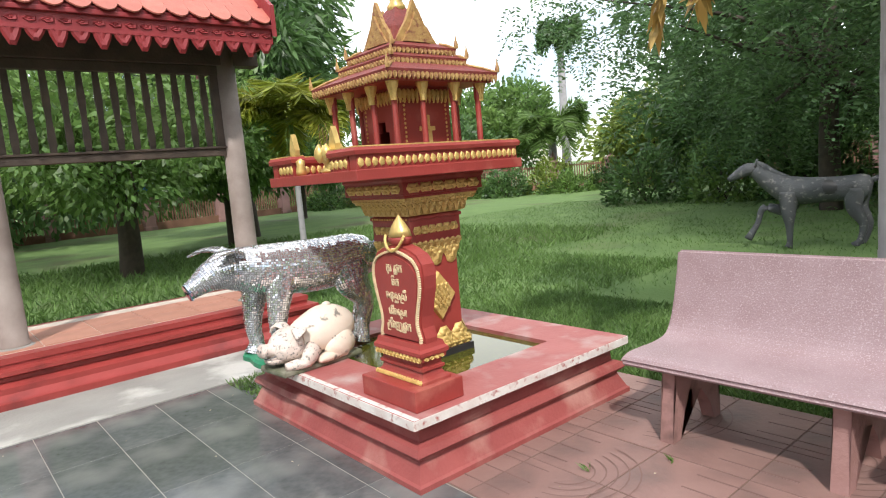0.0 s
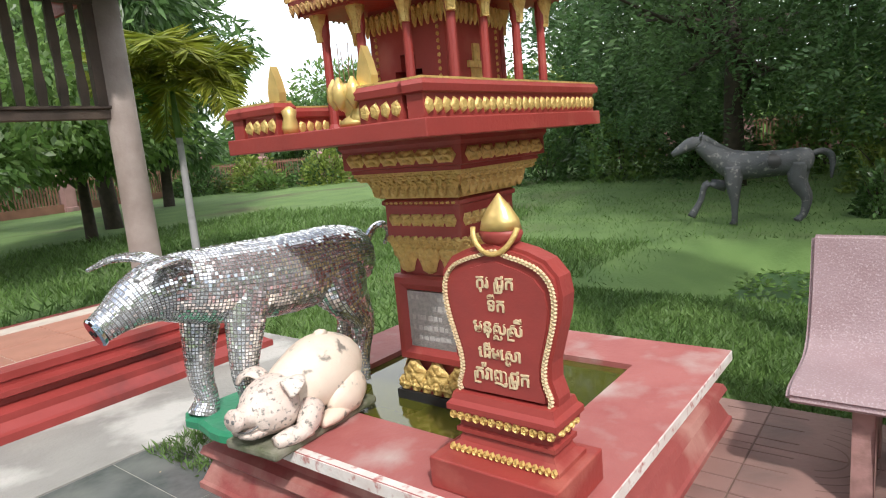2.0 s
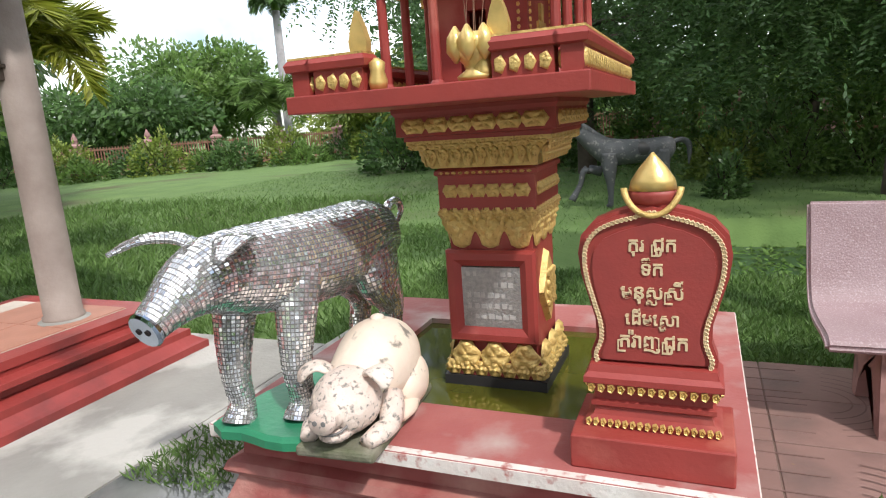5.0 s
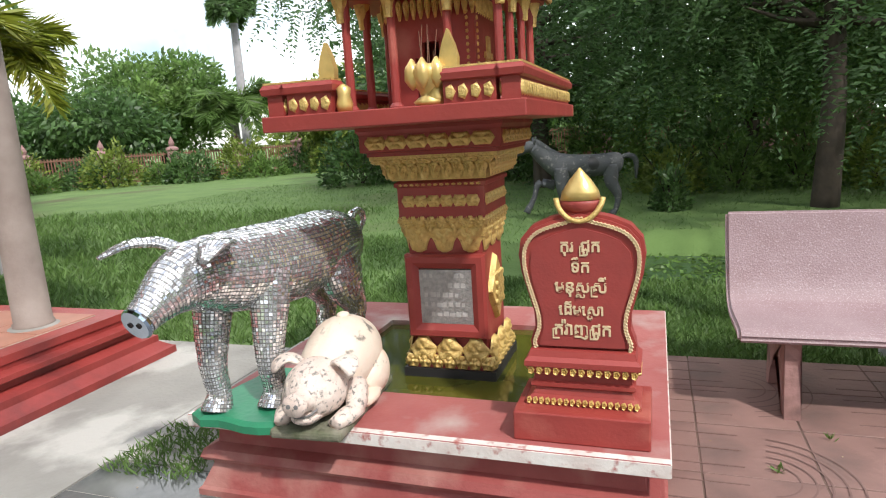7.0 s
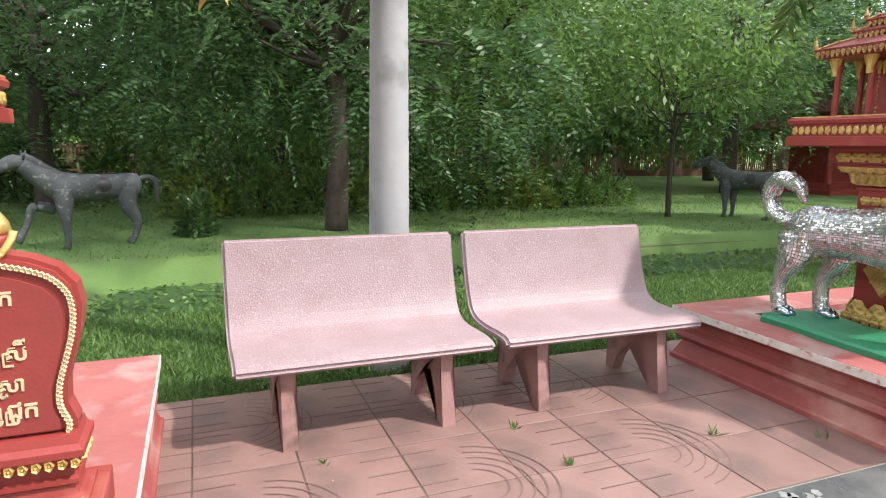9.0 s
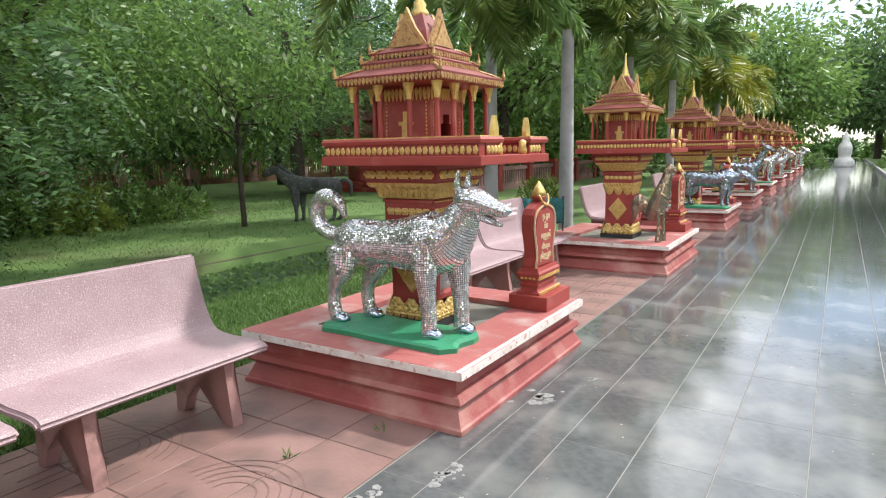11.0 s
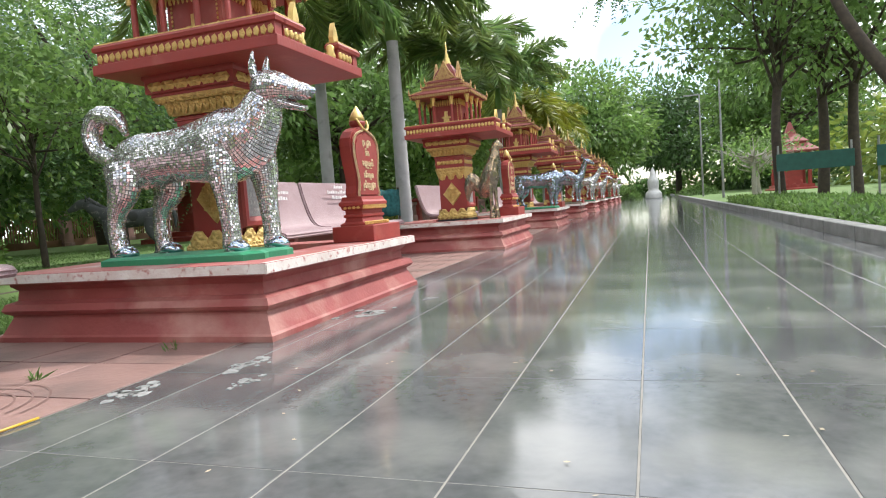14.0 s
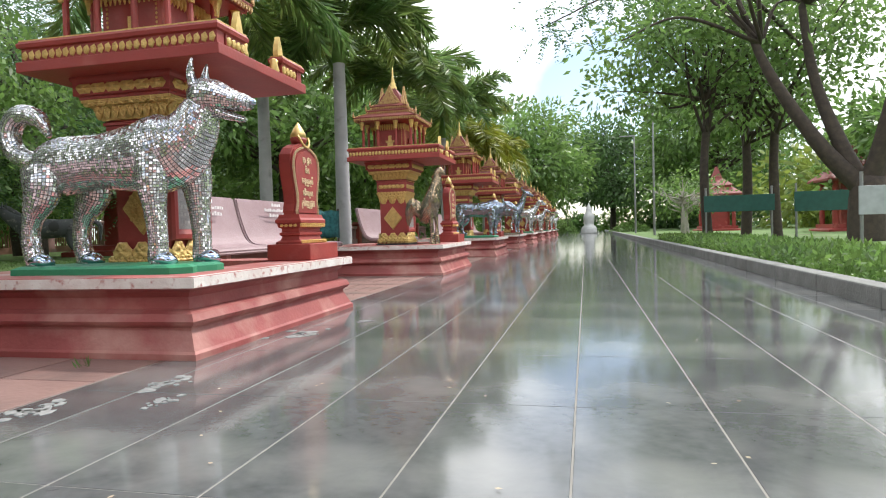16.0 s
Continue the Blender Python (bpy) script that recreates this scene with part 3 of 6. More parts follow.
def ornaments(name, n, half, span, z, h, out, kind, parent, label):
    """Raised ornaments on all four faces, each a piece of its own on one shared mesh."""
    w = 2 * span / n
    key = (name, n, half, h, out, kind)
    if key not in orn_meshes:
        bm = carved(w, h, out, kind)
        bmesh.ops.recalc_face_normals(bm, faces=bm.faces[:])
        me = bpy.data.meshes.new(name)
        bm.to_mesh(me)
        bm.free()
        me.materials.append(GOLD)
        me.polygons.foreach_set("use_smooth", [True] * len(me.polygons))
        orn_meshes[key] = me
    for az in range(4):
        for i in range(n):
            o = tagged(new(name, orn_meshes[key]), label)
            o.parent = parent
            o.matrix_basis = pose(0, 0, 0, 0, 0, 90 * az) @ pose(half, -span + w * (i + 0.5), z)

def flame(bm, cx, cy, z0, h, w, d=0.02):
    """A flame-shaped finial facing +x."""
    o = [(-0.5, 0), (-0.55, 0.25), (-0.35, 0.6), (0.0, 1.0), (0.35, 0.6), (0.55, 0.25), (0.5, 0)]
    a = [bm.verts.new((cx - d / 2, cy + u * w, z0 + v * h)) for u, v in o]
    b = [bm.verts.new((cx + d / 2, cy + u * w, z0 + v * h)) for u, v in o]
    bm.faces.new(a[::-1])
    bm.faces.new(b)
    for i in range(len(o)):
        j = (i + 1) % len(o)
        bm.faces.new((a[i], a[j], b[j], b[i]))

def spirit_house():
    """The shrine on its pillar; origin at the pillar's foot."""
    ob = thing("spirit_house", "red and gold spirit house on an ornate square pillar", "shrine", group="spirit houses in a row")
    part("plinth", boxm(-0.205, 0.205, -0.205, 0.205, -0.022, 0.03), DARK, ob, "black painted foot")
    part("pillar", mould(0.16, 0.16, [(0.03, 0.03), (0.03, 0.06), (0.0, 0.13), (0.0, 0.66), (0.025, 0.70), (0.025, 0.83), (0.035, 0.835), (0.035, 0.85), (0.02, 0.86), (0.02, 0.88), (0.045, 0.90)]), RED, ob)
    ornaments("foot_leaf", 3, 0.178, 0.175, 0.115, 0.115, 0.022, "leaf", ob, "gold leaf ornament")
    ornaments("foot_scroll", 7, 0.187, 0.195, 0.060, 0.065, 0.018, "rosette", ob, "gold scroll ornament")
    ornaments("pendant", 3, 0.166, 0.170, 0.625, 0.085, 0.020, "pendant", ob, "gold pendant leaf")
    ornaments("small_pendant", 7, 0.170, 0.185, 0.668, 0.062, 0.020, "pendant", ob, "gold scroll")
    ornaments("scroll", 9, 0.180, 0.186, 0.690, 0.04, 0.016, "rosette", ob, "gold scroll")
    ornaments("rosette", 6, 0.186, 0.165, 0.772, 0.052, 0.012, "rosette", ob, "gold rosette")
    tagged(part("bead_band", four_rows(14, 0.193, 0.18, 0.842, 0.014, 0.006, "rosette"), GOLD, ob, "gold beads"), kind="stuff")
    part("lotus", mould(0.20, 0.20, [(0.0, 0.862), (0.005, 0.90), (0.04, 0.945), (0.065, 0.955), (0.065, 0.97)]), GOLD, ob, "gold lotus moulding")
    ornaments("lotus_petal", 9, 0.222, 0.215, 0.918, 0.055, 0.02, "pendant", ob, "gold lotus petal")
    ornaments("lotus_bud", 8, 0.255, 0.25, 0.952, 0.035, 0.014, "rosette", ob, "gold lotus bud")
    part("capital", mould(0.24, 0.24, [(0.03, 0.97), (0.03, 0.985), (0.05, 0.99), (0.05, 1.06), (0.06, 1.075), (0.06, 1.09)]), RED, ob)
    ornaments("frieze_scroll", 6, 0.291, 0.262, 1.025, 0.056, 0.012, "rosette", ob, "gold frieze scroll")
    # diamonds on the sides, framed plate on the front
    for s in (-1, 1):
        bm = bmesh.new()
        o = [(0.12, 0), (0, 0.155), (-0.12, 0), (0, -0.155)]
        a = [bm.verts.new((u, s * 0.158, 0.36 + v)) for u, v in o]
        b = [bm.verts.new((u * 0.9, s * 0.182, 0.36 + v * 0.9)) for u, v in o]
        for i in range(4):
            bm.faces.new((a[i], a[(i + 1) % 4], b[(i + 1) % 4], b[i]))
        bm.faces.new(b)
        bmesh.ops.recalc_face_normals(bm, faces=bm.faces[:])
        d = part("diamond", bm, GOLD, ob, "gold diamond relief")
        bm = bmesh.new()
        for i in range(-3, 4):
            for j in range(-3, 4):
                if abs(i) + abs(j) <= 3:
                    gold_row(1, (i * 0.5 + j * 0.5) * 0.031 - 0.014, (i * 0.5 + j * 0.5) * 0.031 + 0.014, s * 0.182, 0.36 + (i - j) * 0.0205, 0.036, s * 0.012, bm, "rosette", "x")
        bmesh.ops.recalc_face_normals(bm, faces=bm.faces[:])
        tagged(part("diamond_flowers", bm, GOLD, d, smooth=True), kind="stuff")
    bm = bmesh.new()
    rings = [[bm.verts.new((x, sy * hw, 0.357 + sz * hh)) for sy, sz in ((-1, -1), (1, -1), (1, 1), (-1, 1))] for x, hw, hh in ((0.15, 0.175, 0.185), (0.185, 0.175, 0.185), (0.200, 0.165, 0.175), (0.200, 0.140, 0.150), (0.184, 0.113, 0.123), (0.15, 0.113, 0.123))]
    for a, b in zip(rings, rings[1:]):
        for i in range(4):
            bm.faces.new((a[i], a[(i + 1) % 4], b[(i + 1) % 4], b[i]))
    bmesh.ops.recalc_face_normals(bm, faces=bm.faces[:])
    fr = part("plate_frame", bm, RED, ob)
    part("plate", boxm(0.15, 0.185, -0.115, 0.115, 0.235, 0.475), PLAQUE, fr, "engraved grey metal plate")
    bm = bmesh.new()
    rg = random.Random(4)
    for i in range(5):
        for j in range(7):
            if rg.random() < 0.75:
                y = -0.095 + j * 0.027
                box(bm, 0.185, 0.1865, y, y + rg.uniform(0.012, 0.024), 0.44 - i * 0.043, 0.455 - i * 0.043 + rg.uniform(0, 0.006))
    tagged(part("engraving", bm, mat_engrave, fr), kind="stuff")
    # tray, deeper towards the path
    x0, x1, hy, zt = -0.46, 0.68, 0.465, 1.09
    part("tray", box(bmesh.new(), x0, x1, -hy, hy, zt, zt + 0.055, 0.004), RED, ob)
    def rail(xa, xb, ya, yb):
        r = thing_part("balustrade", ob)
        part("rail", mould((xb - xa) / 2, (yb - ya) / 2, [(-0.008, zt + 0.055), (-0.008, zt + 0.125), (0.006, zt + 0.13), (0.01, zt + 0.15), (0.0, zt + 0.165)], (xa + xb) / 2, (ya + yb) / 2), RED, r)
        part("gold_cap", boxm(xa, xb, ya, yb, zt + 0.1655, zt + 0.172), GOLD, r, "gold rope edging")
        bm = bmesh.new()
        if xb - xa > yb - ya:
            n = max(2, int((xb - xa) / 0.041))
            gold_row(n, xa + 0.01, xb - 0.01, yb - 0.008, zt + 0.09, 0.058, 0.009, bm, "rosette", "x")
            gold_row(n, xa + 0.01, xb - 0.01, ya + 0.008, zt + 0.09, 0.058, -0.009, bm, "rosette", "x")
        else:
            n = max(2, int((yb - ya) / 0.041))
            gold_row(n, ya + 0.01, yb - 0.01, xb - 0.008, zt + 0.09, 0.058, 0.009, bm, "rosette", "y")
            gold_row(n, ya + 0.01, yb - 0.01, xa + 0.008, zt + 0.09, 0.058, -0.009, bm, "rosette", "y")
        bmesh.ops.recalc_face_normals(bm, faces=bm.faces[:])
        tagged(part("flower_frieze", bm, GOLD, r, "gold flower panels", True), kind="stuff")
    e, w = 0.012, 0.075
    rail(x0 + e, x1 - e, hy - e - w, hy - e)
    rail(x0 + e, x1 - e, -hy + e, -hy + e + w)
    rail(x0 + e, x0 + e + w, -hy + e + w + 0.002, hy - e - w - 0.002)
    rail(x1 - e - w, x1 - e, 0.19, hy - e - w - 0.002)
    rail(x1 - e - w, x1 - e, -hy + e + w + 0.002, -0.19)
    for s in (-1, 1):
        bm = bmesh.new()
        flame(bm, x1 - 0.05, s * 0.215, zt + 0.172, 0.12, 0.055, 0.03)
        part("finial", bm, GOLDP, ob, "gold flame finial")
        part("guardian", lathe([(0.025, zt + 0.055), (0.03, zt + 0.08), (0.022, zt + 0.11), (0.026, zt + 0.135), (0.006, zt + 0.15)], 10, x1 - 0.05, s * 0.165), GOLDP, ob, "small gold guardian", True)
    # cella
    c = 0.18
    zb, ze = zt + 0.055, 1.60
    bm = bmesh.new()
    box(bm, -c, c, -c, -c + 0.03, zb, ze)
    box(bm, -c, c, c - 0.03, c, zb, ze)
    box(bm, -c, -c + 0.03, -c + 0.03, c - 0.03, zb, ze)
    box(bm, c - 0.03, c, -c + 0.03, -0.065, zb, ze)
    box(bm, c - 0.03, c, 0.065, c - 0.03, zb, ze)
    box(bm, c - 0.03, c, -0.065, 0.065, zb + 0.27, ze)
    box(bm, c - 0.03, c, -0.065, -0.035, zb + 0.21, zb + 0.27)
    box(bm, c - 0.03, c, 0.035, 0.065, zb + 0.21, zb + 0.27)
    box(bm, -c + 0.03, c - 0.03, -c + 0.03, c - 0.03, zb, zb + 0.02)
    part("cella", bm, RED, ob)
    for s in (-1, 1):
        bm = bmesh.new()
        box(bm, -0.035, 0.035, s * c - 0.004, s * c + 0.004, zb + 0.03, zb + 0.2)
        box(bm, -0.055, 0.055, s * c - 0.010, s * c + 0.010, zb + 0.2, zb + 0.225)
        box(bm, -0.02, 0.02, s * c - 0.010, s * c + 0.010, zb + 0.225, zb + 0.29)
        part("blind_window", bm, GOLD, ob, "gold blind window")
    bm = bmesh.new()
    for sx in (-1, 1):
        for sy in (-1, 1):
            for i in range(16):
                z = zb + 0.02 + i * 0.025
                for ax in ("x", "y"):
                    gold_row(1, (sx if ax == "x" else sy) * 0.15 - 0.008, (sx if ax == "x" else sy) * 0.15 + 0.008, (sy if ax == "x" else sx) * c, z, 0.02, 0.006 * (sy if ax == "x" else sx), bm, "rosette", ax)
    bmesh.ops.recalc_face_normals(bm, faces=bm.faces[:])
    tagged(part("bead_strips", bm, GOLD, ob, "gold bead strips"), kind="stuff")
    tagged(part("valance", four_rows(13, c + 0.012, c + 0.012, ze - 0.045, 0.06, 0.008, "pendant"), GOLD, ob, "gold scalloped valance"), kind="stuff")
    # posts with gold brackets
    ph = 0.30
    for x, y in ((-ph, -ph), (-ph, ph), (ph, -ph), (ph, ph), (ph, 0.11), (ph, -0.11), (-ph, 0.11), (-ph, -0.11), (0.11, ph), (-0.11, ph), (0.11, -ph), (-0.11, -ph)):
        p = part("post", lathe([(0.028, zb), (0.028, zb + 0.02), (0.018, zb + 0.035), (0.016, ze - 0.1), (0.02, ze - 0.08), (0.02, ze)], 10, x, y), RED, ob, smooth=False)
        bm = bmesh.new()
        lathe([(0.017, ze - 0.10), (0.02, ze - 0.06), (0.032, ze - 0.02), (0.036, ze + 0.002)], 8, x * 1.04, y * 1.04, bm)
        part("bracket", bm, GOLD, p, "gold bracket")
    # tiered roof
    def tier(h0, z, h1, zz, lip):
        t = part("roof_tier", mould(0, 0, [(h0 - 0.02, z), (h0, z + 0.01), (h0 + 0.005, z + lip), (h0 - 0.015, z + lip + 0.005), (h1 + 0.02, zz - 0.012), (h1, zz)]), ROOFR, ob)
        tagged(part("gold_eave", four_rows(int(h0 * 70), h0 + 0.002, h0, z + lip * 0.35, lip * 0.8, 0.006, "pendant"), GOLDW, t, "gold scalloped eave"), kind="stuff")
        bm = bmesh.new()
        for sx in (-1, 1):
            for sy in (-1, 1):
                g = skins([loft([(sx * h0, sy * h0, z + lip), (sx * (h0 + h1) / 2, sy * (h0 + h1) / 2, (z + lip + zz) / 2 + 0.005), (sx * h1, sy * h1, zz)], [(0.009, 0.009)] * 3, 0.05, segs=6)])
                vs = [bm.verts.new(v) for v in g[0]]
                for q in g[1]:
                    try:
                        bm.faces.new([vs[k] for k in q])
                    except ValueError:
                        pass
                lathe([(0.012, z + lip), (0.014, z + lip + 0.02), (0.004, z + lip + 0.06), (0.002, z + lip + 0.08)], 6, sx * (h0 + 0.004), sy * (h0 + 0.004), bm)
        part("hip_ridges", bm, GOLDW, t, "gold hip ridges with upturned tips")
    part("ceiling_board", boxm(-0.36, 0.36, -0.36, 0.36, ze, ze + 0.02), RED, ob)
    tier(0.385, 1.615, 0.26, 1.715, 0.04)
    tier(0.265, 1.715, 0.22, 1.775, 0.035)
    tier(0.225, 1.78, 0.16, 1.85, 0.035)
    bm = bmesh.new()
    for az in range(4):
        m = Matrix.Rotation(az * math.pi / 2, 4, "Z")
        big = ((-0.15, 1.85), (0.15, 1.85), (0.06, 1.97), (0, 2.10), (-0.06, 1.97))
        small = ((-0.10, 1.853), (0.10, 1.853), (0.04, 1.94), (0, 2.02), (-0.04, 1.94))
        for o, d0, d1 in ((big, 0.13, 0.155), (small, 0.155, 0.168)):
            k = len(bm.verts)
            sub = extrude_y(o, d0, d1)
            vs = {v: bm.verts.new(m @ v.co) for v in sub.verts}
            for f in sub.faces:
                bm.faces.new([vs[v] for v in f.verts])
            sub.free()
    bmesh.ops.recalc_face_normals(bm, faces=bm.faces[:])
    part("gables", bm, GOLDW, ob, "gold pediments")
    part("gable_core", mould(0, 0, [(0.15, 1.85), (0.12, 1.95), (0.06, 2.05), (0.03, 2.09)]), ROOFR, ob)
    part("spire", lathe([(0.05, 2.05), (0.055, 2.09), (0.035, 2.12), (0.042, 2.14), (0.022, 2.17), (0.028, 2.185), (0.014, 2.22), (0.012, 2.30), (0.003, 2.37)], 10), GOLDP, ob, "gold spire", True)
    return ob

def thing_part(name, parent):
    o = new(name)
    o.empty_display_size = 0.05
    o.parent = parent
    return o

GOLDW = mat("weathered_gold_paint", (0.50, 0.33, 0.12), 0.5, 0.2, col2=(0.34, 0.17, 0.07), scale=25, bump=0.6, bscale=90, stain=(0.20, 0.06, 0.04), stain_scale=40, stain_at=(0.55, 0.72))
ROOFR = mat("red_roof_ridges", (0.24, 0.045, 0.038), 0.6, col2=(0.16, 0.032, 0.028), scale=30, bump=0.6, bscale=60)
mat_engrave = mat("light_engraving", (0.50, 0.485, 0.47), 0.6, scale=60)

def stele_outline(k, top=True):
    half = [(0.168, 0.0), (0.170, 0.025), (0.153, 0.08), (0.155, 0.14), (0.172, 0.21), (0.192, 0.29), (0.200, 0.36), (0.191, 0.42), (0.155, 0.468), (0.10, 0.495), (0.055, 0.508), (0.0, 0.525)]
    pts = [(x * k, z * (k if k < 1 else 1)) for x, z in half]
    return [(-x, z) for x, z in pts][:-1] + pts[::-1]

def stele(lines):
    """Lettered stele on a stepped foot; it faces +x; origin on the platform."""
    ob = thing("inscribed_stele", "red inscribed stele with gold rope border and gold bud tip", "stele", group="inscribed steles")
    part("foot", box(bmesh.new(), -0.13, 0.155, -0.215, 0.215, 0.0, 0.115, 0.006), RED, ob)
    part("neck", mould(0.055, 0.155, [(0.03, 0.115), (0.03, 0.13), (0.008, 0.145), (0.0, 0.17), (0.012, 0.18), (0.012, 0.195), (0.002, 0.2), (0.002, 0.225), (0.018, 0.235), (0.022, 0.26), (0.03, 0.265), (0.03, 0.285), (0.018, 0.30), (0.012, 0.325)]), RED, ob)
    bm = bmesh.new()
    gold_row(13, -0.178, 0.178, 0.075, 0.248, 0.038, 0.012, bm, "rosette", "y")
    for s in (-1, 1):
        gold_row(4, -0.06, 0.06, s * 0.177, 0.246, 0.024, s * 0.008, bm, "rosette", "x")
    gold_row(18, -0.182, 0.182, 0.084, 0.130, 0.030, 0.010, bm, "rosette", "y")
    bmesh.ops.recalc_face_normals(bm, faces=bm.faces[:])
    tagged(part("gold_band", bm, GOLD, ob, "gold flower band"), kind="stuff")
    tall = [(x, z + 0.325) for x, z in stele_outline(1)]
    bm = extrude_y(tall, -0.045, 0.045)
    bmesh.ops.recalc_face_normals(bm, faces=bm.faces[:])
    bmesh.ops.bevel(bm, geom=[e for e in bm.edges if abs(e.verts[0].co.y - e.verts[1].co.y) < 1e-6], offset=0.012, segments=2, affect="EDGES")
    bmesh.ops.rotate(bm, verts=bm.verts[:], cent=(0, 0, 0), matrix=Matrix.Rotation(math.pi / 2, 3, "Z"))
    part("slab", bm, RED, ob)
    # raised panel and rope border
    inner = [(x * 0.80, 0.325 + 0.012 + z * 0.86) for x, z in stele_outline(1)]
    bm = extrude_y(inner, -0.052, -0.04)
    bmesh.ops.recalc_face_normals(bm, faces=bm.faces[:])
    bmesh.ops.rotate(bm, verts=bm.verts[:], cent=(0, 0, 0), matrix=Matrix.Rotation(math.pi / 2, 3, "Z"))
    part("panel", bm, REDP, ob)
    bd = [(x * 0.90, 0.325 + 0.006 + z * 0.93) for x, z in stele_outline(1)]
    bp, _ = spline([(0.047, x, z) for x, z in bd], [(0, 0)] * len(bd), 0.0125)
    bm = bmesh.new()
    for q in bp:
        gold_row(1, q[1] - 0.009, q[1] + 0.009, 0.045, q[2], 0.018, 0.010, bm, "rosette", "y")
    bmesh.ops.recalc_face_normals(bm, faces=bm.faces[:])
    part("rope_border", bm, LETTER, ob, "gold rope border")
    part("bud", lathe([(0.03, 0.825), (0.058, 0.845), (0.068, 0.87), (0.062, 0.885)], 14, sx=0.75), RED, ob, smooth=True)
    part("bud_tip", lathe([(0.065, 0.883), (0.058, 0.915), (0.035, 0.955), (0.012, 0.985), (0.002, 1.0)][:4] + [(0.003, 0.998)], 14, sx=0.75), GOLDP, ob, "gold bud tip", True)
    bm = bmesh.new()
    arc = [(0.030 + 0.026 * math.sin(a), 0.073 * math.cos(a), 0.893 - 0.082 * abs(math.sin(a)) ** 1.3) for a in np.linspace(0, math.pi, 9)]
    v, f = skins([loft(arc, [(0.009, 0.007)] * 9, 0.012, (1, 0, 0), 6)])
    o2 = raw("bud_collar", v, f, GOLD, ob, True)
    for body, size, y, z in lines:
        letter(body, size, LETTER, ob, 0.053, y, z)
    return ob

REDP = mat("red_panel_paint", (0.31, 0.045, 0.038), 0.55, col2=(0.26, 0.04, 0.035), scale=12, bump=0.12, bscale=90)
KH = [("\u1780\u17bb\u179a R\u1787\u17bc\u1780", 0.138, 0, 0.700), ("\u1791\u17b9\u1780", 0.066, 0, 0.624), ("\u1798\u1793\u17bb\u179f_\u179fR\u179f\u17b8", 0.180, 0, 0.548), ("\u17c1\u178a\u17b8\u1798\u17c1\u179f_\u1798\u17b6", 0.156, 0, 0.462), ("R\u1780\u179c\u17c9\u17b6\u1789R\u1787\u17bc\u1780", 0.206, 0, 0.385)]

CENTRES = [-1.88, 2.87, 7.36, 11.6, 15.6, 19.6, 23.6, 27.6, 31.6, 35.6]
pool = platform(True)
pool.matrix_basis = pose(-0.80, CENTRES[0], 0)
dry = platform(False)
dry.matrix_basis = pose(-0.80, CENTRES[1], 0)
house = spirit_house()
HOUSE_Z = Matrix.Diagonal((1, 1, 0.97, 1))
house.matrix_basis = pose(PX, CENTRES[0], 0.322) @ HOUSE_Z
st = stele(KH)
st.matrix_basis = pose(-0.215, CENTRES[0] + 0.605, 0.338) @ Matrix.Diagonal((1, 1, 0.872, 1))
for i, c in enumerate(CENTRES[1:]):
    if i:
        copy_thing(dry, pose(-0.80, c, 0))
    copy_thing(house, pose(PX, c, 0.322) @ HOUSE_Z)
    copy_thing(st, pose(-0.235, c + 0.62, 0.338, 0, 0, 0))

# ---- animals ----
def green_pad(x0, x1, y0, y1, name="green_base"):
    bm = bmesh.new()
    rg = random.Random(3)
    n = 22
    ring = []
    for i in range(n):
        a = 2 * math.pi * i / n
        c, s = math.cos(a), math.sin(a)
        k = 1 / max(abs(c), abs(s)) * rg.uniform(0.9, 1.0)
        k = min(k, 1.28)
        ring.append(((x0 + x1) / 2 + c * k * (x1 - x0) / 2, (y0 + y1) / 2 + s * k * (y1 - y0) / 2))
    lo = [bm.verts.new((x, y, 0)) for x, y in ring]
    mid = [bm.verts.new((x, y, 0.028)) for x, y in ring]
    cx, cy = (x0 + x1) / 2, (y0 + y1) / 2
    hi = [bm.verts.new((cx + (x - cx) * 0.93, cy + (y - cy) * 0.93, 0.04)) for x, y in ring]
    for a, b in ((lo, mid), (mid, hi)):
        for i in range(n):
            bm.faces.new((a[i], a[(i + 1) % n], b[(i + 1) % n], b[i]))
    bm.faces.new(hi)
    bm.faces.new(lo[::-1])
    return bm

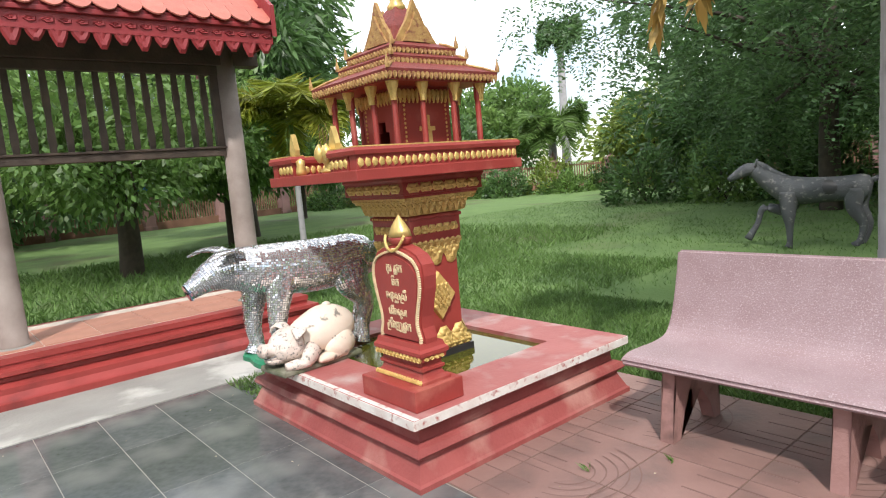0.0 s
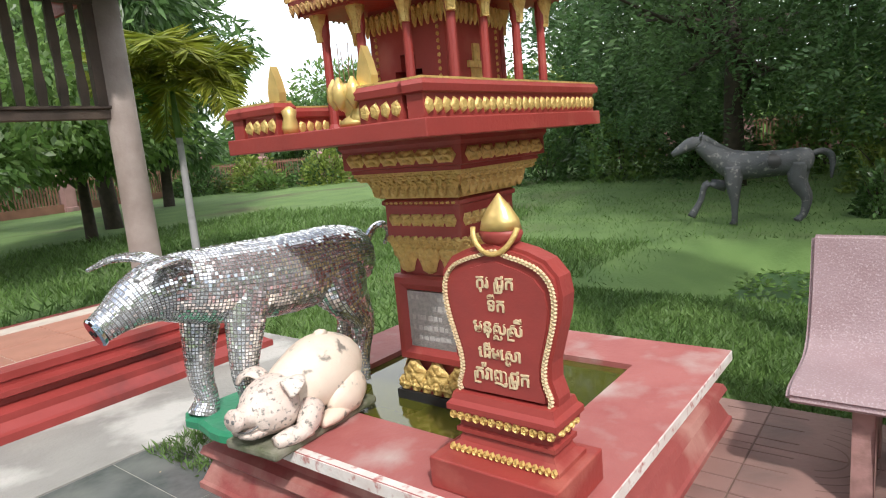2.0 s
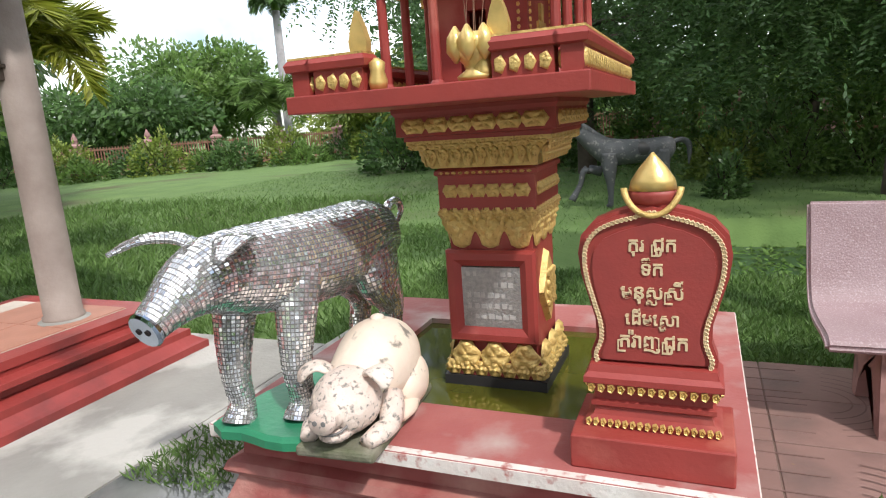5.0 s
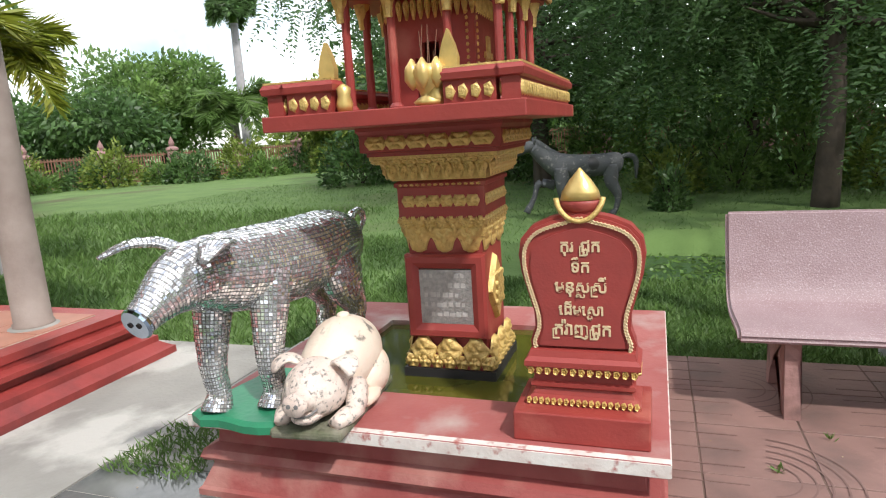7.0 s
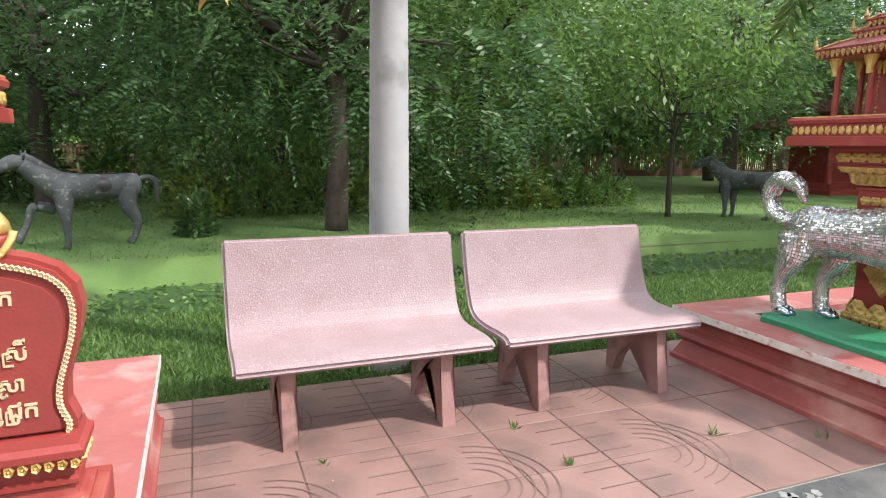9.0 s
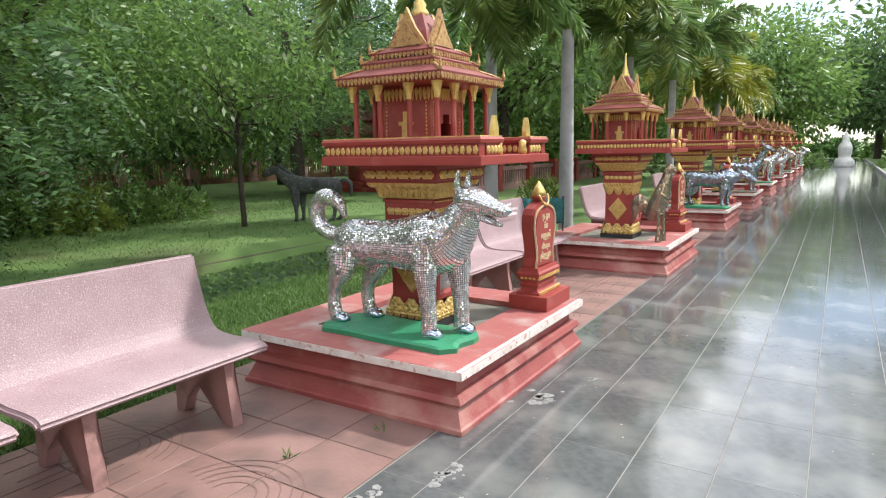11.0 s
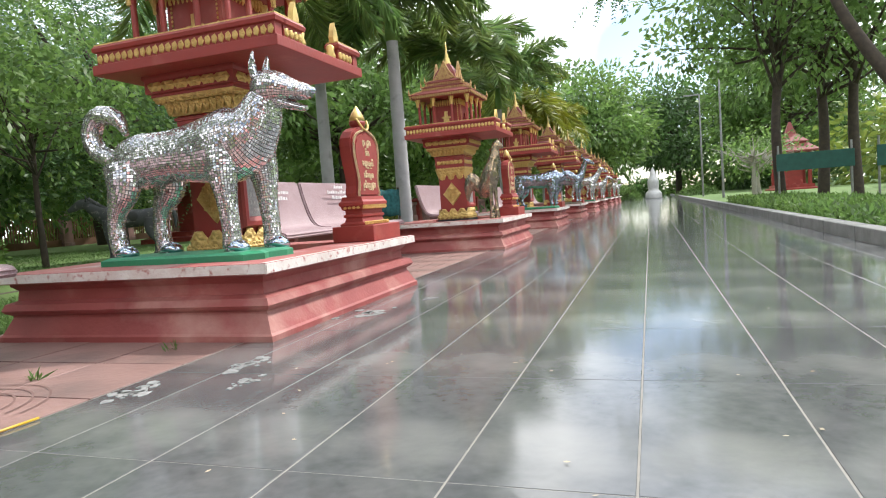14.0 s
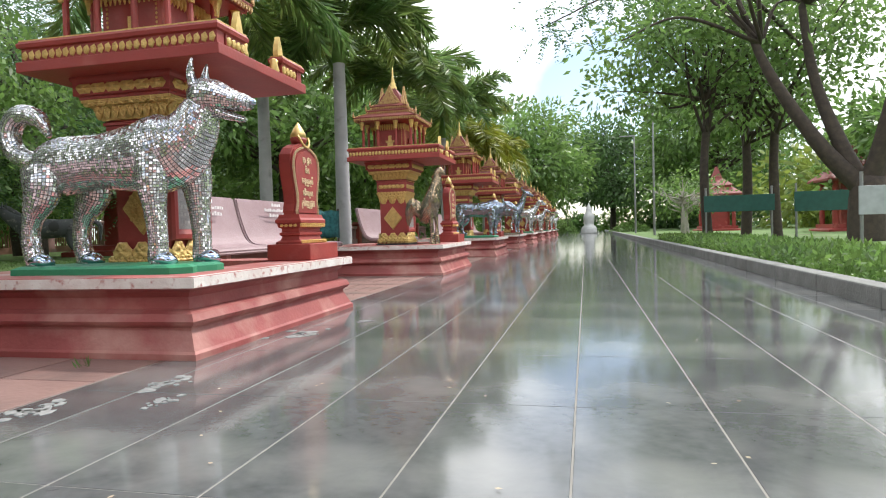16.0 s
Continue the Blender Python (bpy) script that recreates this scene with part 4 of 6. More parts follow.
def mirror_pig(m):
    """Standing pig, looking along +x, feet at z 0.03."""
    ob = thing("pig_statue", "standing pig statue covered in small mirror tiles on a green base", "statue", m)
    part("base", green_pad(-0.42, 0.12, -0.20, 0.22), GREEN, ob, "green painted base")
    S = 0.0138
    g = [loft([(-0.80, 0, 0.54), (-0.75, 0, 0.54), (-0.62, 0, 0.55), (-0.40, 0, 0.535), (-0.18, 0, 0.545), (0.0, 0, 0.565), (0.10, 0, 0.58), (0.19, 0, 0.585), (0.27, 0, 0.565), (0.35, 0, 0.525), (0.395, 0, 0.50)],
              [(0.05, 0.06), (0.115, 0.12), (0.15, 0.15), (0.162, 0.165), (0.155, 0.16), (0.138, 0.145), (0.12, 0.13), (0.108, 0.112), (0.082, 0.088), (0.058, 0.06), (0.05, 0.05)], S)]
    for x, y, f in ((-0.07, 0.09, 1), (0.02, -0.10, 1), (-0.60, 0.10, 0), (-0.68, -0.11, 0)):
        if f:
            p = [(x - 0.06, y * 0.9, 0.54), (x - 0.02, y, 0.40), (x + 0.01, y, 0.22), (x, y, 0.10), (x + 0.02, y, 0.035)]
            r = [(0.075, 0.10), (0.062, 0.078), (0.048, 0.052), (0.043, 0.045), (0.055, 0.065)]
        else:
            p = [(x + 0.04, y * 0.85, 0.52), (x + 0.02, y, 0.40), (x - 0.05, y, 0.26), (x - 0.02, y, 0.12), (x + 0.01, y, 0.005)]
            r = [(0.08, 0.14), (0.075, 0.115), (0.05, 0.06), (0.042, 0.045), (0.052, 0.062)]
        g.append(loft(p, r, S, (1, 0, 0)))
    for s in (-1, 1):
        g.append(loft([(0.12, s * 0.07, 0.665), (0.17, s * 0.13, 0.70), (0.25, s * 0.185, 0.705), (0.33, s * 0.225, 0.675)], [(0.045, 0.014), (0.06, 0.016), (0.045, 0.012), (0.012, 0.006)], S))
    g.append(loft([(-0.79, 0, 0.58), (-0.86, 0.0, 0.65), (-0.93, 0.0, 0.655), (-0.955, 0, 0.61), (-0.92, 0.0, 0.565)], [(0.02, 0.02), (0.018, 0.018), (0.016, 0.016), (0.013, 0.013), (0.008, 0.008)], 0.014, (0, 1, 0)))
    mosaic("body", g, ob, MIRROR, 2)
    part("snout", lathe([(0.052, 0), (0.056, 0.012), (0.05, 0.02)], 16), MIRRORB, ob, "blue mirror snout").matrix_basis = pose(0.395, 0, 0.498, 0, 112, 0)
    # Flat near-black discs: the shade inside the nostrils is put into their colour.
    for y in (-0.018, 0.018):
        part("nostril", lathe([(0.009, 0), (0.009, 0.003)], 10), HOLESHADE, ob).matrix_basis = pose(0.414, y, 0.491, 0, 112, 0)
    return ob

def mirror_dog(m, tilemat=None):
    """Standing dog, looking along +x, curled tail."""
    ob = thing("dog_statue", "mirror-tiled standing dog statue with curled tail on green base", "statue", m)
    part("base", green_pad(-1.05, 0.0, -0.25, 0.17), GREEN, ob, "green painted base")
    tilemat = tilemat or MIRROR
    S = 0.0125
    g = [loft([(-1.02, 0, 0.54), (-0.96, 0, 0.54), (-0.85, 0, 0.535), (-0.65, 0, 0.545), (-0.45, 0, 0.55), (-0.32, 0, 0.56), (-0.20, 0, 0.59), (-0.12, 0, 0.66), (-0.07, 0, 0.74), (-0.03, 0, 0.80)],
              [(0.03, 0.04), (0.105, 0.115), (0.125, 0.145), (0.122, 0.135), (0.13, 0.16), (0.145, 0.185), (0.132, 0.175), (0.102, 0.132), (0.08, 0.10), (0.06, 0.07)], S)]
    # head with open muzzle
    g.append(loft([(-0.10, 0, 0.80), (-0.05, 0, 0.815), (0.02, 0, 0.81), (0.10, 0, 0.79), (0.18, 0, 0.77), (0.205, 0, 0.765)], [(0.05, 0.06), (0.08, 0.085), (0.078, 0.076), (0.056, 0.05), (0.042, 0.034), (0.022, 0.022)], S))
    g.append(loft([(-0.02, 0, 0.765), (0.05, 0, 0.735), (0.13, 0, 0.705), (0.17, 0, 0.695)], [(0.045, 0.04), (0.04, 0.026), (0.032, 0.016), (0.015, 0.01)], S))
    for s in (-1, 1):
        g.append(loft([(-0.07, s * 0.045, 0.865), (-0.075, s * 0.055, 0.92), (-0.065, s * 0.058, 0.985)], [(0.03, 0.018), (0.026, 0.014), (0.004, 0.004)], S, (1, 0, 0)))
    for x, y, f in ((-0.26, -0.10, 1), (-0.16, 0.09, 1), (-0.92, -0.10, 0), (-0.80, 0.09, 0)):
        if f:
            p = [(x - 0.02, y * 0.8, 0.56), (x - 0.01, y, 0.42), (x, y, 0.30), (x + 0.01, y, 0.15), (x + 0.01, y, 0.06), (x + 0.05, y, 0.045)]
            r = [(0.07, 0.09), (0.062, 0.075), (0.048, 0.052), (0.042, 0.044), (0.044, 0.048), (0.045, 0.045)]
        else:
            p = [(x + 0.0, y * 0.8, 0.52), (x + 0.01, y, 0.40), (x - 0.05, y, 0.28), (x - 0.07, y, 0.18), (x - 0.05, y, 0.07), (x, y, 0.045)]
            r = [(0.07, 0.115), (0.064, 0.10), (0.044, 0.052), (0.04, 0.042), (0.042, 0.046), (0.045, 0.045)]
        g.append(loft(p, r, S, (1, 0, 0)))
    g.append(loft([(-0.98, 0, 0.585), (-1.07, 0, 0.575), (-1.17, 0, 0.62), (-1.205, 0, 0.72), (-1.14, 0, 0.805), (-1.02, 0, 0.785), (-0.955, 0, 0.69)], [(0.035, 0.035), (0.046, 0.046), (0.05, 0.05), (0.052, 0.052), (0.052, 0.052), (0.044, 0.044), (0.014, 0.014)], S, (0, 1, 0)))
    mosaic("body", g, ob, tilemat, 5)
    part("tongue", lathe([(0.022, 0), (0.026, 0.01), (0.012, 0.02)], 10, sx=2.2), mat_tongue, ob, "dull red mouth").matrix_basis = pose(0.055, 0, 0.742, 0, 16, 0)
    part("nose_tip", lathe([(0.016, -0.012), (0.022, 0), (0.014, 0.014)], 10), MIRRORB, ob, "blue nose tip", True).matrix_basis = pose(0.205, 0, 0.772)
    for x, y in ((-0.21, -0.10), (-0.11, 0.09), (-0.92, -0.10), (-0.80, 0.09)):
        v, f = skins([loft([(x - 0.05, y, 0.06), (x, y, 0.062), (x + 0.04, y, 0.045)], [(0.045, 0.03), (0.052, 0.035), (0.03, 0.02)], 0.02)])
        raw("paw", v, f, MIRRORB, ob)
    return ob
mat_tongue = mat("dull_red_mouth", (0.22, 0.07, 0.06), 0.6)

mirror_pig(pose(-0.02, -2.50, 0.338, 0, 0, -5))
mirror_dog(pose(-0.15, 2.42, 0.338, 0, 0, -2))

def piglet(m):
    ob = thing("piglet_statue", "small reclining pig statue in peeling cream paint on the pool rim", "statue", m)
    step = 0.016
    g = [loft([(-0.262, 0, 0.13), (-0.245, 0, 0.14), (-0.20, 0, 0.165), (-0.11, 0, 0.180), (-0.01, 0, 0.165), (0.07, 0, 0.145), (0.13, 0, 0.13)], [(0.04, 0.04), (0.085, 0.085), (0.125, 0.13), (0.145, 0.148), (0.132, 0.13), (0.112, 0.108), (0.07, 0.07)], step)]
    for s in (-1, 1):
        g.append(loft([(-0.21, s * 0.10, 0.09), (-0.15, s * 0.115, 0.105), (-0.08, s * 0.118, 0.085), (-0.03, s * 0.12, 0.055)], [(0.035, 0.05), (0.052, 0.085), (0.046, 0.068), (0.02, 0.03)], step))
        g.append(loft([(-0.10, s * 0.115, 0.045), (-0.02, s * 0.128, 0.05), (0.045, s * 0.13, 0.045)], [(0.035, 0.025), (0.04, 0.03), (0.026, 0.018)], step))
    v, f = skins(g)
    raw("body", v, f, PORK, ob, True)
    g = [loft([(0.07, 0, 0.15), (0.10, 0, 0.15), (0.16, 0, 0.142), (0.215, 0, 0.125), (0.255, 0, 0.112)], [(0.07, 0.07), (0.10, 0.098), (0.112, 0.104), (0.092, 0.082), (0.055, 0.05)], step),
         loft([(0.20, 0, 0.140), (0.25, 0, 0.142), (0.29, 0, 0.146), (0.322, 0, 0.150), (0.328, 0, 0.150)], [(0.06, 0.05), (0.05, 0.042), (0.042, 0.037), (0.047, 0.042), (0.036, 0.032)], step),
         loft([(0.20, 0, 0.085), (0.26, 0, 0.082), (0.295, 0, 0.088)], [(0.062, 0.035), (0.048, 0.026), (0.025, 0.012)], step)]
    for s in (-1, 1):
        g.append(loft([(0.05, s * 0.105, 0.12), (0.09, s * 0.125, 0.085), (0.13, s * 0.128, 0.05)], [(0.045, 0.055), (0.042, 0.05), (0.03, 0.03)], step))
        g.append(loft([(0.10, s * 0.125, 0.05), (0.17, s * 0.118, 0.055), (0.235, s * 0.10, 0.052)], [(0.036, 0.025), (0.038, 0.03), (0.028, 0.022)], step))
    v, f = skins(g)
    raw("head", v, f, PORKW, ob, True)
    for s in (-1, 1):
        v, f = skins([loft([(0.115, s * 0.062, 0.225), (0.128, s * 0.105, 0.247), (0.155, s * 0.138, 0.235), (0.175, s * 0.148, 0.205)], [(0.030, 0.012), (0.046, 0.012), (0.036, 0.010), (0.010, 0.005)], 0.014)])
        raw("ear", v, f, PORKW, ob, True)
        part("eye", lathe([(0.017, 0), (0.017, 0.004), (0.010, 0.005), (0.009, 0.010), (0.003, 0.012)], 12), PORK, ob, "raised round eye").matrix_basis = pose(0.218, s * 0.066, 0.178, -s * 38, 52, 0)
        part("nostril", lathe([(0.008, 0), (0.008, 0.003)], 8), GROUT, ob).matrix_basis = pose(0.3275, s * 0.014, 0.152, 0, 90, 0)
    v, f = skins([loft([(0.262, -0.056, 0.118), (0.286, -0.036, 0.104), (0.300, 0, 0.100), (0.286, 0.036, 0.104), (0.262, 0.056, 0.118)], [(0.004, 0.004)] * 5, 0.012, (1, 0, 0), 6)])
    raw("mouth_line", v, f, GROUT, ob, True)
    part("base", box(bmesh.new(), -0.27, 0.27, -0.135, 0.135, 0.0, 0.035, 0.012), MOSS, ob, "mossy concrete base")
    part("tail_stub", lathe([(0.03, 0), (0.022, 0.014), (0.006, 0.02)], 10), PORK, ob, "", True).matrix_basis = pose(-0.13, 0, 0.322)
    return ob
piglet(pose(-0.17, -2.20, 0.338, 0, 0, 4))

def quadruped(name, label, m, S, body_len, leg, neck, tilemat, seed, plain=None, ears=0.08, horn=0.0, tail=0.25, lift=False):
    """A generic standing animal looking along +x. neck: (forward, up)."""
    ob = thing(name, label, "statue", m)
    L, R = body_len, body_len * 0.17
    z = leg + R
    g = [loft([(-L * 0.98, 0, z), (-L * 0.9, 0, z + 0.01), (-L * 0.6, 0, z), (-L * 0.25, 0, z), (-0.05 * L, 0, z + 0.03), (neck[0] * 0.5, 0, z + neck[1] * 0.5), (neck[0], 0, z + neck[1])],
              [(R * 0.4, R * 0.5), (R * 0.85, R), (R * 0.9, R), (R, R * 1.1), (R * 0.85, R * 1.15), (R * 0.5, R * 0.75), (R * 0.4, R * 0.5)], S)]
    hx, hz = neck[0], z + neck[1]
    g.append(loft([(hx - R * 0.4, 0, hz), (hx + R * 0.4, 0, hz + R * 0.1), (hx + R * 1.3, 0, hz - R * 0.35), (hx + R * 1.9, 0, hz - R * 0.7)], [(R * 0.3, R * 0.4), (R * 0.48, R * 0.55), (R * 0.34, R * 0.38), (R * 0.2, R * 0.22)], S))
    for s in (-1, 1):
        g.append(loft([(hx - R * 0.1, s * R * 0.3, hz + R * 0.35), (hx - R * 0.25, s * R * 0.5, hz + R * 0.4 + ears)], [(R * 0.16, R * 0.1), (R * 0.04, R * 0.04)], S, (1, 0, 0)))
        if horn:
            g.append(loft([(hx - R * 0.2, s * R * 0.2, hz + R * 0.45), (hx - R * 0.8, s * R * 0.5, hz + R * 0.5 + horn * 0.6), (hx - R * 0.5, s * R * 0.8, hz + R * 0.5 + horn)], [(R * 0.13, R * 0.13), (R * 0.1, R * 0.1), (R * 0.03, R * 0.03)], S, (1, 0, 0)))
    for x, y, f in ((-0.12 * L, -R * 0.6, 1), (-0.04 * L, R * 0.6, 1), (-0.88 * L, -R * 0.6, 0), (-0.78 * L, R * 0.6, 0)):
        k = 0 if f else -0.09 * L
        if lift and f and y < 0:
            p = [(x, y, z), (x + 0.10, y, leg * 0.85), (x + 0.42, y, leg * 0.92), (x + 0.52, y, leg * 0.55), (x + 0.66, y, leg * 0.2)]
        else:
            p = [(x, y * 0.8, z), (x + 0.01, y, leg * 0.85), (x + k, y, leg * 0.5), (x + k * 0.6, y, leg * 0.15), (x + 0.02, y, 0.02)]
        g.append(loft(p, [(R * 0.5, R * 0.75), (R * 0.4, R * 0.55), (R * 0.26, R * 0.3), (R * 0.2, R * 0.22), (R * 0.28, R * 0.32)], S, (1, 0, 0)))
    if tail:
        g.append(loft([(-L * 0.96, 0, z + R * 0.5), (-L * 1.08, 0, z + R * 0.7), (-L * 1.2, 0, z + R * 0.2), (-L * 1.2, 0, z - tail)], [(R * 0.2, R * 0.2), (R * 0.24, R * 0.24), (R * 0.26, R * 0.26), (R * 0.08, R * 0.08)], S, (0, 1, 0)))
    if plain:
        v, f = skins(g)
        raw("body", v, f, plain, ob, True)
    else:
        mosaic("body", g, ob, tilemat, seed)
    return ob

# weathered horses on the lawn
for x, y, rz, lift, gait in ((-7.75, -2.0, -64, True, "galloping"), (-7.8, 9.3, 205, False, "standing")):
    h = quadruped("horse_statue", "weathered grey %s horse statue with a saddle on the lawn" % gait, pose(x + 0.0, y, -0.05, 0, 0, rz) @ Matrix.Diagonal((0.88, 0.88, 0.84, 1)) @ Matrix.Translation((0.55, 0, 0)), 0.05, 1.15, 0.72, (0.42, 0.38), None, 3, HORSE, 0.10, 0, 0.28, lift)
    v, f = skins([loft([(-0.80, 0, 0.935), (-0.62, 0, 0.925), (-0.45, 0, 0.925), (-0.30, 0, 0.94)], [(0.14, 0.10), (0.185, 0.178), (0.185, 0.178), (0.15, 0.12)], 0.04)])
    raw("saddle", v, f, DARK, h, True)
    v, f = skins([loft([(-0.05, 0, 1.12), (0.15, 0, 1.22), (0.32, 0, 1.36), (0.40, 0, 1.42)], [(0.025, 0.05), (0.03, 0.07), (0.03, 0.06), (0.02, 0.03)], 0.04)])
    raw("mane", v, f, HORSE, h, True)

# animals on the farther platforms
def statue_on(i, name, label, body_len, leg, neck, tm, horn=0.0, ears=0.07, x=-0.05):
    o = quadruped(name, label, pose(x, CENTRES[i] - 0.45, 0.378), 0.022 + 0.003 * max(0, i - 3), body_len, leg, neck, tm, i, None, ears, horn, 0.15)
    part("base", green_pad(-body_len, 0.05, -0.2, 0.2), GREEN if i % 2 else MOSS, o).matrix_basis = pose(0, 0, -0.04)
statue_on(3, "tiger_statue", "blue-grey mirror-tiled animal statue on a low base", 0.75, 0.34, (0.16, 0.06), MIRRORB)
statue_on(4, "deer_statue", "blue mirror-tiled horned animal statue with raised head", 0.62, 0.42, (0.16, 0.42), MIRRORB, 0.12)
statue_on(5, "horse_figure", "silver mirror-tiled horse statue with arched neck", 0.66, 0.44, (0.2, 0.32), MIRROR)
statue_on(6, "animal_statue", "pale mirror-tiled standing animal statue", 0.6, 0.36, (0.14, 0.26), MIRROR)
statue_on(7, "animal_statue", "pale mirror-tiled standing animal statue", 0.6, 0.36, (0.14, 0.2), MIRRORG)
statue_on(8, "animal_statue", "silver mirror-tiled standing animal statue", 0.6, 0.4, (0.14, 0.3), MIRROR)
statue_on(9, "animal_statue", "silver mirror-tiled standing animal statue", 0.6, 0.36, (0.14, 0.2), MIRROR)
# seated bronze animal on the third platform
seat = thing("rooster_statue", "upright bronze mirror-tiled bird statue beside the shrine pillar", "statue", pose(-0.16, 6.85, 0.338) @ Matrix.Diagonal((0.62, 0.85, 1, 1)))
mosaic("body", [loft([(-0.30, 0, 0.30), (-0.18, 0, 0.36), (-0.04, 0, 0.50), (0.04, 0, 0.68), (0.07, 0, 0.80), (0.13, 0, 0.83), (0.22, 0, 0.80)], [(0.03, 0.05), (0.11, 0.13), (0.13, 0.15), (0.09, 0.10), (0.06, 0.07), (0.05, 0.055), (0.012, 0.012)], 0.022),
                loft([(-0.25, 0, 0.36), (-0.42, 0, 0.44), (-0.50, 0, 0.36), (-0.52, 0, 0.22)], [(0.05, 0.08), (0.04, 0.1), (0.035, 0.08), (0.01, 0.02)], 0.022),
                loft([(-0.02, 0.07, 0.42), (0.0, 0.08, 0.2), (0.0, 0.08, 0.0)], [(0.06, 0.06), (0.03, 0.03), (0.05, 0.06)], 0.022, (1, 0, 0)),
                loft([(-0.06, -0.07, 0.42), (-0.04, -0.08, 0.2), (-0.04, -0.08, 0.0)], [(0.06, 0.06), (0.03, 0.03), (0.05, 0.06)], 0.022, (1, 0, 0))], seat, MIRRORG, 9)

# ---- offering pot on the near shrine ----
pot = thing("lotus_incense_pot", "gold lotus incense pot with burnt sticks on the shrine ledge", "incense pot", pose(-0.16, -1.74, 1.434))
part("bowl", lathe([(0.05, 0), (0.055, 0.012), (0.03, 0.03), (0.035, 0.045), (0.06, 0.07), (0.07, 0.10), (0.062, 0.125), (0.05, 0.12)], 14), GOLDP, pot, smooth=True)
bm = bmesh.new()
for i in range(8):
    a = i * math.pi / 4
    lathe([(0.004, 0.05), (0.026, 0.08), (0.024, 0.115), (0.004, 0.145)], 6, 0.058 * math.cos(a), 0.058 * math.sin(a), bm)
part("petals", bm, GOLDP, pot, "gold lotus petals", True)
rg = random.Random(2)
for i in range(7):
    bm = lathe([(0.0016, 0.10), (0.0012, rg.uniform(0.17, 0.25))], 5)
    part("incense_stick", bm, BRICK, pot).matrix_basis = pose(rg.uniform(-0.03, 0.03), rg.uniform(-0.03, 0.03), 0, rg.uniform(-9, 9), rg.uniform(-9, 9), 0)

# ---- benches ----
def bench(m, label):
    """Cast bench 1.2 m wide, facing +x; origin at the middle of its back foot line, x 0 at the back top."""
    ob = thing("park_bench", label, "bench", m, "concrete benches")
    th = 0.045
    sec = [(0.0, 0.855), (0.035, 0.70), (0.085, 0.54), (0.135, 0.45), (0.20, 0.415), (0.32, 0.405), (0.46, 0.41), (0.56, 0.405), (0.60, 0.375)]
    p, _ = spline([(x, 0, z) for x, z in sec], [(0, 0)] * len(sec), 0.035)
    t = np.gradient(p, axis=0)
    t /= np.linalg.norm(t, axis=1)[:, None]
    nr = np.stack([t[:, 2], np.zeros(len(t)), -t[:, 0]], 1)
    lo = p + nr * th
    out = [(a[0], a[2]) for a in p] + [(a[0], a[2]) for a in lo[::-1]]
    bm = bmesh.new()
    n = len(p)
    # a strip of quads in section, closed at both ends and sides
    L = [[bm.verts.new((q[0], y, q[2])) for q in p] for y in (-0.6, 0.6)]
    U = [[bm.verts.new((q[0], y, q[2])) for q in lo] for y in (-0.6, 0.6)]
    for i in range(n - 1):
        bm.faces.new((L[0][i], L[1][i], L[1][i + 1], L[0][i + 1]))
        bm.faces.new((U[0][i], U[0][i + 1], U[1][i + 1], U[1][i]))
        bm.faces.new((L[0][i], L[0][i + 1], U[0][i + 1], U[0][i]))
        bm.faces.new((L[1][i], U[1][i], U[1][i + 1], L[1][i + 1]))
    bm.faces.new((L[0][0], U[0][0], U[1][0], L[1][0]))
    bm.faces.new((L[0][-1], L[1][-1], U[1][-1], U[0][-1]))
    bmesh.ops.recalc_face_normals(bm, faces=bm.faces[:])
    ends = [e for e in bm.edges if e.is_manifold and e.calc_face_angle(0) > 1.0]
    bmesh.ops.bevel(bm, geom=ends, offset=0.014, segments=3, affect="EDGES")
    part("seat_shell", bm, BENCH, ob, smooth=False)
    for y in (-0.37, 0.37):
        o = [(0.10, 0.0), (0.16, 0.0), (0.20, 0.10), (0.29, 0.20), (0.40, 0.23), (0.46, 0.12), (0.50, 0.0), (0.575, 0.0), (0.555, 0.12), (0.53, 0.24), (0.53, 0.362), (0.20, 0.362), (0.13, 0.385), (0.10, 0.36), (0.12, 0.2)]
        bm = extrude_y(o, y - 0.034, y + 0.034)
        bmesh.ops.triangulate(bm, faces=[f for f in bm.faces if len(f.verts) > 4])
        bmesh.ops.recalc_face_normals(bm, faces=bm.faces[:])
        part("leg", bm, BENCHLEG, ob, "dull pink concrete leg")
    return ob
b1 = bench(pose(-1.68, -0.11, 0, 0, 0, 0.3), "pink terrazzo concrete bench with curved back")
copy_thing(b1, pose(-1.68, 1.155, 0, 0, 0, -0.2))
for i, c in enumerate(CENTRES[1:6]):
    for dy in (1.62, 2.86) if i < 1 else (1.6,):
        b = copy_thing(b1, pose(-1.68, c + dy, 0))
        if i < 1:
            tagged(b, "pink concrete bench with white lettering on its back")
            for k, (w, z) in enumerate(((0.16, 0.79), (0.5, 0.735), (0.36, 0.68))):
                bm = bmesh.new()
                rr = random.Random(k)
                y = -w / 2
                while y < w / 2:
                    l = rr.uniform(0.015, 0.035)
                    xx = 0.047 + (0.855 - z) * 0.235
                    box(bm, xx, xx + 0.006, y, y + l, z, z + rr.uniform(0.02, 0.035))
                    y += l + 0.012
                part("lettering", bm, WHITE, b, "white painted lettering").matrix_basis = pose(0, 0.05, 0)

# ---- paved path and surfaces ----
bed = part("path", boxm(-0.15, 3.12, -3.34, 60, -0.16, -0.0012), JOINT)
tagged(bed, "polished grey stone path with pale joints", "path", kind="structure")
TW, TL = 0.35, 0.70
stone_meshes = {}

